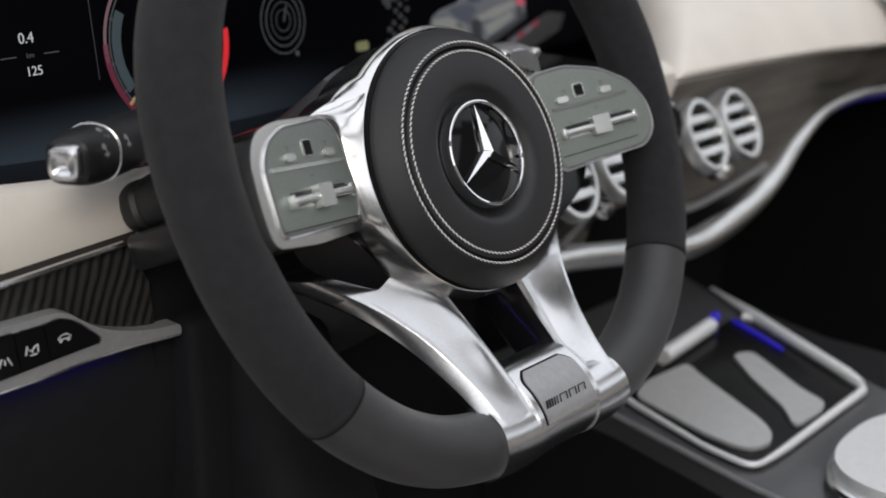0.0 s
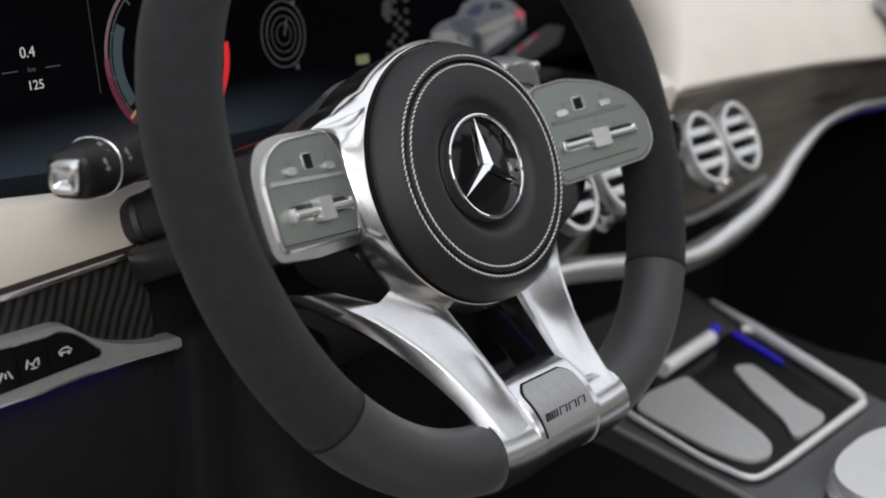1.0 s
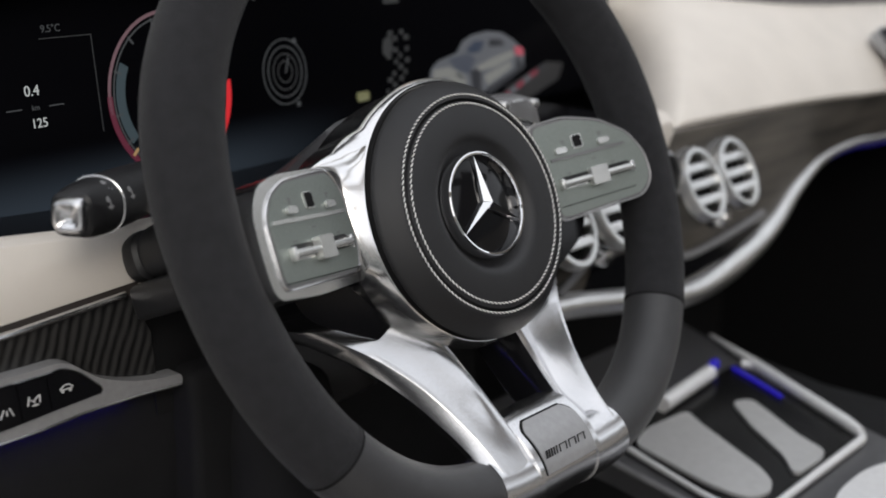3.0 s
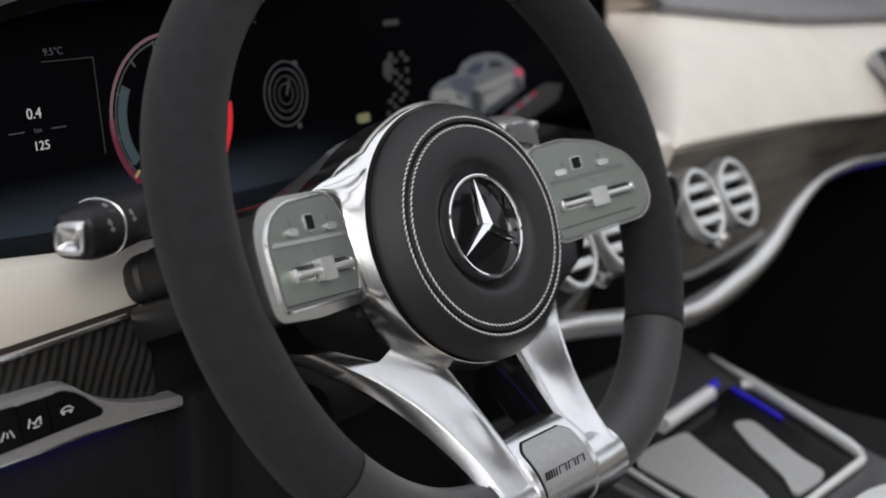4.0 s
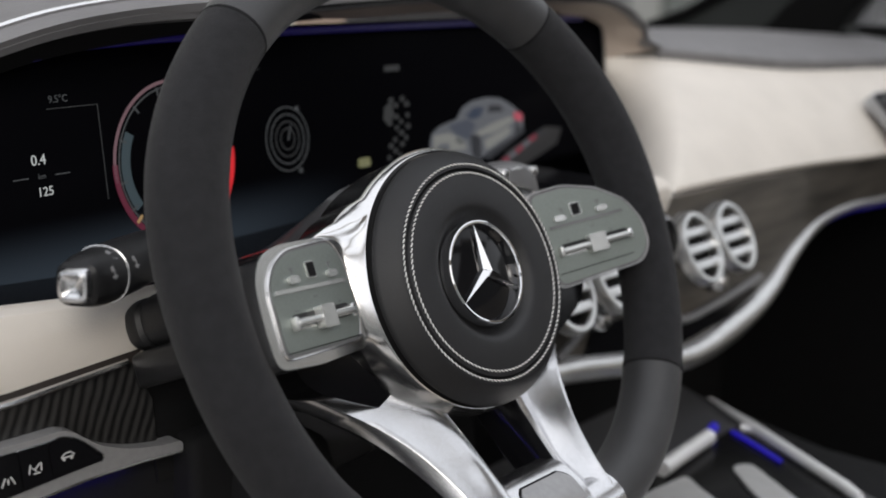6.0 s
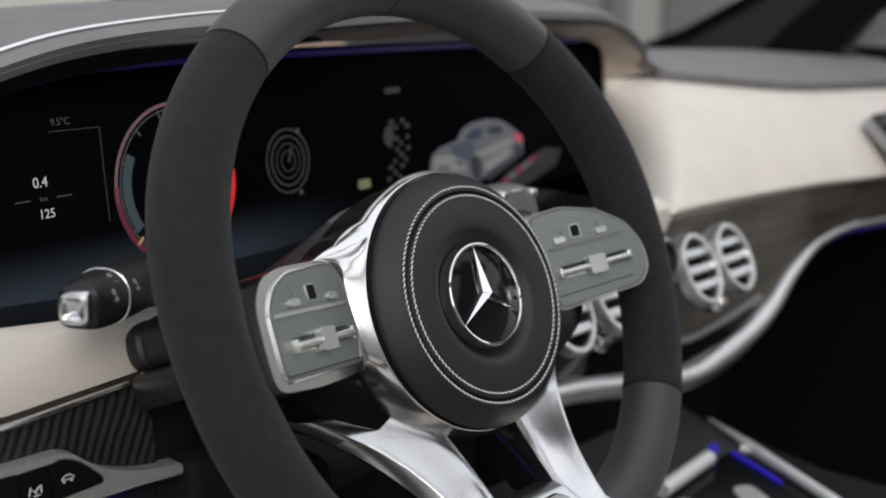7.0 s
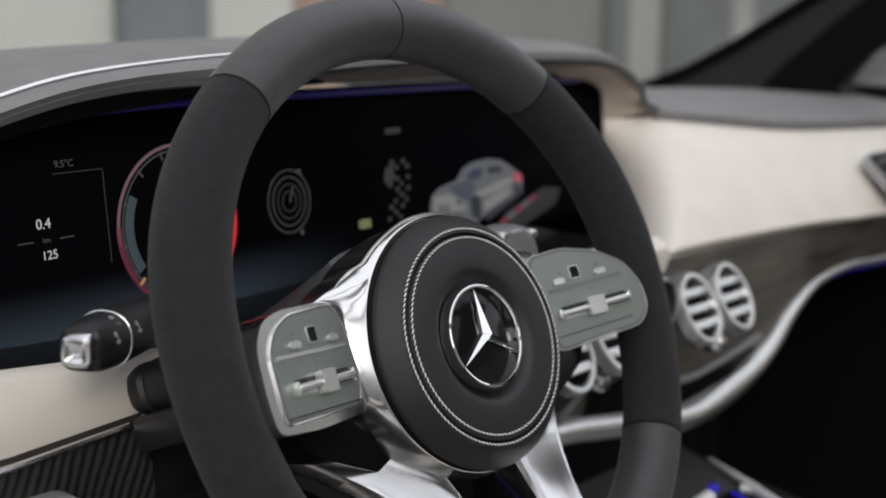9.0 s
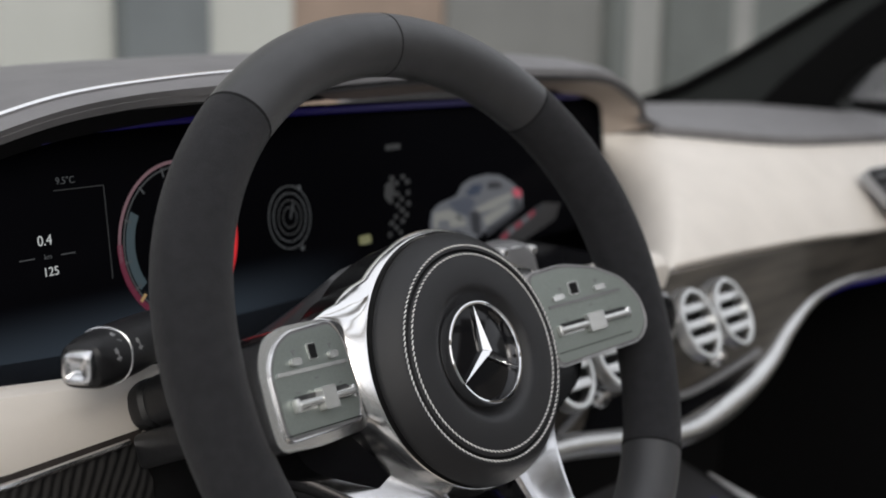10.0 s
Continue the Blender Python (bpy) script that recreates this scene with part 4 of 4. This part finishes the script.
graphic("rule", merged(box(0.009, 0.0006, 0.0003, centre=(-0.0125, 0, 0)), box(0.009, 0.0006, 0.0003, centre=(0.0125, 0, 0))), DIM, -0.148, 1.0463)
graphic("digits", lettering("9.5°C", 0.0052), DIM, -0.133, 1.0835, "grey digits")
graphic("rule", merged(box(0.032, 0.0005, 0.0003, centre=(-0.016, 0, 0)), box(0.0005, 0.05, 0.0003, centre=(0, -0.025, 0))), FAINT, -0.109, 1.079)
gx, gz = -0.058, 1.043
graphic("dial_ring", arc(0.0450, 75, 188, 0.0009), glow("pink_grey_graphic", (0.30, 0.17, 0.20), 0.40), gx, gz, "pinkish dial ring")
graphic("dial_ring", arc(0.0448, 176, 236, 0.0017), glow("dark_red_graphic", (0.22, 0.02, 0.06), 0.35), gx, gz, "dark red dial ring")
graphic("needle_mark", moved(box(0.0052, 0.0016, 0.0005), pose(0.0425 * math.cos(radians(221)), 0.0425 * math.sin(radians(221)), 0.0004, 0, 0, 221)), glow("amber_graphic", (0.7, 0.45, 0.2), 0.4), gx, gz)
graphic("dial_ring", arc(0.0420, 80, 230, 0.0004), DIM, gx, gz)
graphic("dial_band", arc(0.0375, 150, 215, 0.003), glow("dim_teal", (0.10, 0.16, 0.19), 0.25), gx, gz)
graphic("dial_red", arc(0.0430, -52, 4, 0.0022), RED, gx, gz, "bright red warning band")
for k in range(5):
    a = (104, 130, 158, 190, 212)[k]
    graphic("tick", moved(box(0.005, 0.0011, 0.0003), pose(0.0405 * math.cos(radians(a)), 0.0405 * math.sin(radians(a)), 0.0002, 0, 0, a)), DIM, gx, gz)
for r in (0.0065, 0.011, 0.0155, 0.020):
    graphic("ring", arc(r, 0, 360, 0.0004, 48), FAINT if r < 0.015 else DIM, 0.035, 1.0455, "grey ring")
graphic("pointer", moved(box(0.0012, 0.010, 0.0003), pose(0.002, 0.004, 0.0003, 0, 0, -20)), DIM, 0.035, 1.0455)
for x, z in ((0.045, 1.0245), (0.046, 1.0635)):
    graphic("dot", box(0.003, 0.003, 0.0004), DIM, x, z)
graphic("digits", lettering("°C", 0.006), FAINT, 0.012, 1.0915, "faint letters")
graphic("lamp_mark", box(0.012, 0.006, 0.0004, 0.0015, 2), YELLOW, 0.110, 1.0215, "small yellow telltale")
rng = random.Random(4)
tiles = [box(0.0036 + 0.0022 * rng.random(), 0.0034, 0.0003, centre=(0.1450 + (i - 1.5) * 0.0068 + 0.0010 * (j % 3) + 0.0006 * j, -0.0190 + j * 0.0040, 0)) for j in range(11) for i in range(4) if (i + j) % 2 == 0 and rng.random() < 0.9]
tagged(graphic("chequer", merged(*tiles), FAINT, 0.006, 1.04, "grey chequered flag picture"), kind="stuff")
graphic("chequer", flat([(0.137, 0.008), (0.139, 0.017), (0.148, 0.020), (0.150, 0.010), (0.143, 0.004)]), FAINT, 0.0, 1.04)
graphic("chequer", box(0.018, 0.004, 0.0003), FAINT, 0.150, 1.083)


# picture of a saloon on the screen
CAR_GREY = glow("pale_grey_graphic", (0.55, 0.56, 0.53), 0.27)
CAR_MID = glow("mid_grey_graphic", (0.33, 0.35, 0.40), 0.22)
CAR_DARK = glow("dark_graphic", (0.03, 0.035, 0.05), 0.3)
PALE_BLUE = glow("blue_grey_bonnet", (0.16, 0.19, 0.27), 0.22)
for nm, pts, h, mat in (
        ("car_body", [(0.1924, -0.0145), (0.1958, -0.0078), (0.2065, -0.0032), (0.2306, 0.0002), (0.2396, 0.0082), (0.2539, 0.0121), (0.2768, 0.0133), (0.2973, 0.0109), (0.3149, 0.004), (0.3327, -0.0063), (0.3316, -0.0158), (0.3119, -0.0217), (0.2838, -0.0279), (0.2625, -0.0346), (0.2537, -0.0372), (0.2299, -0.0276), (0.2065, -0.0262), (0.1915, -0.0222)], 0.0003, CAR_MID),
        ("car_glass", [(0.243, 0.0012), (0.2561, 0.0070), (0.2716, 0.0060), (0.2641, -0.0015), (0.2522, -0.0021)], 0.0006, NAVY),
        ("car_glass", [(0.2770, 0.0010), (0.2790, 0.0070), (0.2966, 0.0055), (0.3010, 0.0000)], 0.0006, CAR_DARK),
        ("car_bonnet", [(0.2180, -0.0035), (0.2467, -0.0013), (0.2573, -0.0068), (0.2448, -0.0175), (0.2290, -0.0120)], 0.0005, PALE_BLUE),
        ("car_flank", [(0.2566, -0.0128), (0.2831, -0.0079), (0.3139, -0.0046), (0.3164, -0.0095), (0.2852, -0.0157), (0.2619, -0.0160)], 0.0005, CAR_GREY),
        ("car_sill", [(0.2680, -0.0205), (0.3094, -0.0130), (0.3098, -0.0185), (0.2718, -0.0285)], 0.0006, CAR_GREY),
        ("car_shadow", [(0.2700, -0.0310), (0.3080, -0.0225), (0.3330, -0.0165), (0.3330, -0.0200), (0.3080, -0.0275), (0.2720, -0.0370)], 0.0006, CAR_DARK),
        ("car_wheel", [(0.2480, -0.0150), (0.2575, -0.0140), (0.2630, -0.0180), (0.2625, -0.0360), (0.2503, -0.0310)], 0.0007, CAR_DARK),
        ("car_wheel", [(0.3180, -0.0200), (0.3190, -0.0110), (0.3250, -0.0105), (0.3260, -0.0180)], 0.0007, CAR_DARK),
        ("car_nose", [(0.1975, -0.0095), (0.2187, -0.0092), (0.2400, -0.0175), (0.2420, -0.0245), (0.1965, -0.0215)], 0.0004, CAR_GREY),
        ("car_grille", [(0.2020, -0.0215), (0.2030, -0.0160), (0.2170, -0.0170), (0.2180, -0.0228)], 0.0008, CAR_MID),
        ("car_lamp", [(0.2270, -0.0165), (0.2285, -0.0140), (0.2370, -0.0180), (0.2365, -0.0205)], 0.0009, DIM),
        ("car_tail_lamp", [(0.3173, -0.0017), (0.3300, -0.0040), (0.3300, -0.0107), (0.3182, -0.0085)], 0.0009, glow("pink_red_graphic", (0.75, 0.10, 0.16), 0.45))):
    graphic(nm, flat(pts, h), mat, 0.0, 1.04, "picture of a pale saloon car" if nm == "car_body" else "")
graphic("road", flat([(0.2750, -0.0480), (0.3040, -0.0330), (0.3700, -0.0190), (0.4000, -0.0230), (0.3900, -0.0360), (0.3300, -0.0480)]), glow("grey_road_graphic", (0.07, 0.07, 0.08), 0.12), 0.0, 1.04, "picture of a grey road")
for k in range(6):
    graphic("kerb", moved(box(0.0118, 0.0042, 0.0003, 0.0, 1), pose(0.0118 * k, 0.0033 * k, 0.0004, 0, 0, 14)), (DULL_RED, CAR_MID, DULL_RED, CAR_MID, DULL_RED, CAR_DARK)[k], 0.2965, 1.0002)

# ---- centre console ----
con = thing("center_console", "grey lacquered console with a chrome-framed black tray", "console", Matrix.Translation((0.28, -0.1, 0.30)))


def on(bm):
    return moved(bm, Matrix.Translation((-0.28, 0.1, -0.30)))


def level(outline, z0, z1, bevel=0.0):
    return on(prism(outline, z0, z1, bevel))


part("body", level([(0.190, 0.15), (0.1843, 0.0344), (0.1591, -0.0822), (0.149, -0.16), (0.147, -0.7), (0.50, -0.7), (0.46, 0.0), (0.50, 0.15)], 0.30, 0.762), SOFT_BLACK, con)
part("top", level(rounded([(0.192, 0.16), (0.1853, 0.0344), (0.1601, -0.0822), (0.150, -0.16), (0.148, -0.7), (0.38, -0.7), (0.352, -0.10), (0.386, -0.012), (0.419, 0.0451), (0.478, 0.16)], 0.01), 0.755, 0.778, 0.004), CONSOLE, con, "grey lacquered console top")
TRAY = material("black_tray_lacquer", (0.006, 0.006, 0.006), 0.22, spec=0.12)
lid_a = [(0.2153, 0.034), (0.2420, 0.0420), (0.2913, 0.0365), (0.2794, 0.0191), (0.2416, -0.0507), (0.2289, -0.0650), (0.2141, -0.0705), (0.2007, -0.0660), (0.1965, -0.0553), (0.1978, -0.0325)]
# second pale shape: a soft reflection in the tray, modelled like a lid
pale_reflection = [(0.3305, 0.0203), (0.3456, 0.0121), (0.3359, -0.0043), (0.3086, -0.046), (0.2985, -0.0700), (0.2828, -0.0740), (0.2540, -0.0722), (0.2525, -0.0674), (0.2713, -0.0518), (0.3014, -0.0111)]
ring = rounded([(0.215, 0.052), (0.2045, 0.030), (0.1815, -0.0421), (0.1775, -0.0780), (0.2080, -0.0805), (0.3400, -0.0812), (0.3500, -0.064), (0.412, 0.0451), (0.405, 0.060)], 0.012, 6)
part("tray_frame", on(tube([(x, y, 0.7815) for x, y in ring[6:-6]], [0.0022 + 0.0012 * min(max((x - 0.19) / 0.05, 0), 1) for x, _ in ring[6:-6]], 10)), PALE_SILVER, con, "satin silver tray frame")
part("tray_base", level([(x, y) for x, y in ring], 0.770, 0.7796), TRAY, con, "gloss black tray base")
for lid in (lid_a, pale_reflection):
    part("tray_lid", level(rounded(lid, 0.009), 0.775, 0.7822, 0.001), LID, con, "pale grey lid shape in the tray")
part("far_bar", on(tube([(0.280, 0.0515, 0.786), (0.362, 0.0578, 0.786)], 0.0065, 12)), PALE_SILVER, con, "satin silver bar across the tray")
part("rail", on(tube([(0.3440, -0.076, 0.7830), (0.3520, -0.062, 0.7833), (0.381, -0.010, 0.7835), (0.4135, 0.0451, 0.7835), (0.4475, 0.105, 0.7835)], [0.0034, 0.0048, 0.0048, 0.0042, 0.0012], 10)), PALE_SILVER, con, "satin silver side rail")
part("edge_line", on(tube([(0.190, 0.10, 0.779), (0.1853, 0.0344, 0.779), (0.1601, -0.0822, 0.779), (0.150, -0.16, 0.779), (0.149, -0.3, 0.779)], 0.0022, 8)), SMOKE, con)
part("ambient_line", on(tube([(0.3955, 0.0542, 0.7815), (0.381, 0.024, 0.7815), (0.3670, -0.003, 0.7815)], 0.0016, 8)), BLUE, con, "blue ambient light line")
part("ambient_line", on(tube([(0.372, 0.0615, 0.7865), (0.383, 0.0645, 0.7865)], 0.0040, 10)), BLUE, con, "blue ambient light")


def controller():
    c = thing("rotary_controller", "silver rotary controller with a black touch pad on the console", "controller", Matrix.Translation((0.240, -0.158, 0.778)))
    out = [(0.062 * math.copysign(abs(math.cos(t)) ** 0.8, math.cos(t)), 0.046 * math.copysign(abs(math.sin(t)) ** 0.8, math.sin(t))) for t in (2 * math.pi * k / 48 for k in range(48))]
    part("palm_rest", prism(out, 0, 0.018, 0.012, 6), PALE_SILVER, c, "pale silver palm rest")
    part("touch_pad", prism([(x * 0.70 + 0.008, y * 0.62 - 0.014) for x, y in out], 0.008, 0.0205, 0.005, 4), GLOSS_BLACK, c, "gloss black touch pad")
    part("rim", tube([(x * 1.03, y * 1.03, 0.006) for x, y in out], 0.003, 8, True), SATIN, c)


controller()

# ---- cabin round the camera ----
HEAD = material("beige_headliner", (0.5, 0.46, 0.41), 0.9, grain=0.05, scale=200, bump=0.3)
cabin_floor = tagged(part("floor", box(1.9, 3.2, 0.03, 0, 1, (0.28, -0.9, 0.28)), SOFT_BLACK), "black carpet floor of the cabin", "floor", kind="structure")
# unseen beige sheet added on the floor so the spokes reflect something bright
FLOOR_BOUNCE = material("beige_floor_bounce", (0.5, 0.45, 0.39), 0.95, grain=0.15, scale=60, bump=0.5, bump_scale=600)
part("carpet", box(1.24, 1.7, 0.02, 0.004, 1, (-0.02, -1.1, 0.306)), FLOOR_BOUNCE, cabin_floor, "unseen beige floor sheet added to brighten reflections")
# roof out of view: slab widths and gaps are set to shape the light
slabs = [box(1.5, 0.08, 0.03, 0.01, 2, (0.30, -0.52, 1.50)), box(1.5, 0.5, 0.03, 0.01, 2, (0.30, -1.85, 1.50)), box(0.08, 1.20, 0.03, 0.01, 2, (-0.41, -1.01, 1.50)), box(0.62, 1.20, 0.03, 0.01, 2, (0.74, -1.01, 1.50))]
tagged(part("ceiling", merged(*slabs), HEAD), "unseen beige roof slabs spaced to shape the light", "ceiling", kind="structure")
tagged(part("wall_rear", box(1.9, 0.04, 0.6, 0, 1, (0.28, -2.1, 0.6)), SOFT_BLACK), "black rear wall of the cabin", "wall", kind="structure")
# sill out of view, cream only to brighten the metal's reflections
tagged(part("wall_driver_sill", box(0.12, 2.6, 0.16, 0.02, 2, (-0.66, -0.75, 0.36)), CREAM), "unseen driver's sill, made cream to brighten reflections", "door sill", kind="structure")
far_door = tagged(part("wall_passenger_door", box(0.05, 2.75, 0.80, 0.01, 2, (1.19, -0.83, 0.69)), SOFT_BLACK), "unseen black passenger door panel with an added cream reflector", "door panel", kind="structure")
# cream panel added out of view for the pods to reflect
part("door_reflector", box(0.03, 1.90, 0.42, 0.012, 3, (1.148, -1.10, 0.86)), CREAM, far_door, "unseen cream panel added to brighten the switch pods")
pil = prism([(0.66, 1.05), (0.645, 1.058), (0.53, 1.100), (0.452, 1.14), (0.306, 1.226), (-0.18, 1.50), (-0.38, 1.50), (0.0, 1.29), (0.17, 1.19), (0.265, 1.135), (0.30, 1.09), (0.28, 1.07), (0.10, 1.055), (0.10, 1.03)], 0, 0.05, 0.008)
pil_l = pil.copy()
pil = moved(pil, Matrix(((0, 0, 1, 1.10), (1, 0, 0, 0), (0, 1, 0, 0), (0, 0, 0, 1))))
PILLAR = material("pillar_cloth", (0.010, 0.012, 0.011), 0.9, grain=0.15, scale=20)
pil_l = moved(pil_l, Matrix(((0, 0, 1, -0.72), (1, 0, 0, 0), (0, 1, 0, 0), (0, 0, 0, 1))))
tagged(part("windscreen_pillar", pil_l, PILLAR), "black windscreen pillar beside the driver", "pillar", kind="structure")
far_pillar = tagged(part("windscreen_pillar", pil, PILLAR), "black windscreen pillar beside the passenger", "pillar", kind="structure")
JET = material("jet_black_rubber", (0.002, 0.002, 0.002), 0.8, spec=0.1)
part("pillar_seal", tube([(1.097, y, z) for y, z in ((0.645, 1.060), (0.53, 1.101), (0.452, 1.141), (0.306, 1.227), (-0.18, 1.501))], 0.0085, 10), JET, far_pillar, "black rubber seal along the pillar")
inner = prism(rounded([(0.06, 1.255), (0.17, 1.187), (0.262, 1.132), (0.297, 1.09), (0.28, 1.068), (0.42, 1.060), (0.37, 1.115), (0.27, 1.20), (0.09, 1.325), (-0.20, 1.497), (-0.378, 1.497)], 0.02), 0, 0.02, 0.006)
part("pillar_trim", moved(inner, Matrix(((0, 0, 1, 1.082), (1, 0, 0, 0), (0, 1, 0, 0), (0, 0, 0, 1)))), JET, far_pillar, "jet black inner trim of the pillar")

# ---- outside ----
GROUND = material("pale_paving", (0.42, 0.41, 0.395), 0.9, grain=0.3, scale=3, bump=0.3, bump_scale=60)
tagged(part("ground", box(400, 400, 0.2, 0, 1, (0, 0, -0.1)), GROUND), "pale grey paved yard", "ground", kind="structure")
house = thing("building", "pale rendered building with slate grey pilasters", "building", Matrix.Translation((9, 8, 0)))
PALE = material("pale_render", (0.42, 0.43, 0.40), 0.9, grain=0.06, scale=0.8)
SLATE = material("slate_cladding", (0.13, 0.145, 0.15), 0.8, grain=0.08, scale=1.5)
TAN = material("tan_brick", (0.25, 0.19, 0.15), 0.9, grain=0.1, scale=2)
MIDG = material("grey_render", (0.24, 0.245, 0.235), 0.9, grain=0.08, scale=1)
GREEN = material("grey_green_cladding", (0.11, 0.12, 0.115), 0.85, grain=0.1, scale=1.2)
DULL = material("dull_grey_render", (0.165, 0.168, 0.16), 0.9, grain=0.08, scale=1)
# bays rise 12 m: the unseen upper part is added to block sky light
for x0, x1, dep, mat, nm in ((-6, 4.85, 0, PALE, "wall_bay"), (4.85, 5.7, -0.15, SLATE, "pilaster"), (5.7, 6.75, 0, PALE, "wall_bay"), (6.75, 8.9, 0.05, TAN, "wall_bay"), (8.9, 11.8, 0, DULL, "wall_bay"), (11.8, 12.2, -0.15, GREEN, "pilaster"), (12.2, 13.2, 0, MIDG, "wall_bay"), (13.2, 15.0, -0.1, GREEN, "wall_bay"), (15.0, 15.8, 0, MIDG, "wall_bay"), (15.8, 40, 0.05, GREEN, "wall_bay")):
    part(nm, box(x1 - x0, 0.4, 12.0, 0.01, 1, ((x0 + x1) / 2 - 9, 0.2 + dep, 6.0)), mat, house)
# walls added out of view; their heights set side light and darken reflections
for nm, sx, sy, h, x, y in (("wall_unseen_left", 0.3, 30, 2.4, -8, -5), ("wall_unseen_rear", 60, 0.3, 5.0, 12, -11), ("wall_unseen_right", 0.3, 18.6, 6.5, 24, -1.6)):
    tagged(part(nm, box(sx, sy, h, 0, 1, (x, y, h / 2)), MIDG), "unseen grey wall added to shape light and reflections", "wall", kind="structure")
tagged(part("wall_door_pillar", prism([(-0.66, -0.72), (-0.60, -0.72), (-0.58, -1.0), (-0.66, -1.02)], 0.3, 1.49), SOFT_BLACK), "black pillar behind the driver's door", "pillar", kind="structure")


def door_mirror():
    m = thing("door_mirror", "grey door mirror outside the passenger window", "mirror", Matrix.Translation((1.42, 0.42, 1.10)))
    part("shell", box(0.22, 0.12, 0.16, 0.04, 4), material("grey_car_paint", (0.3, 0.3, 0.31), 0.25, 0.6, coat=0.5), m)
    part("foot", box(0.12, 0.06, 0.05, 0.015, 3, (-0.14, 0.0, -0.07)), BLACK, m)


door_mirror()
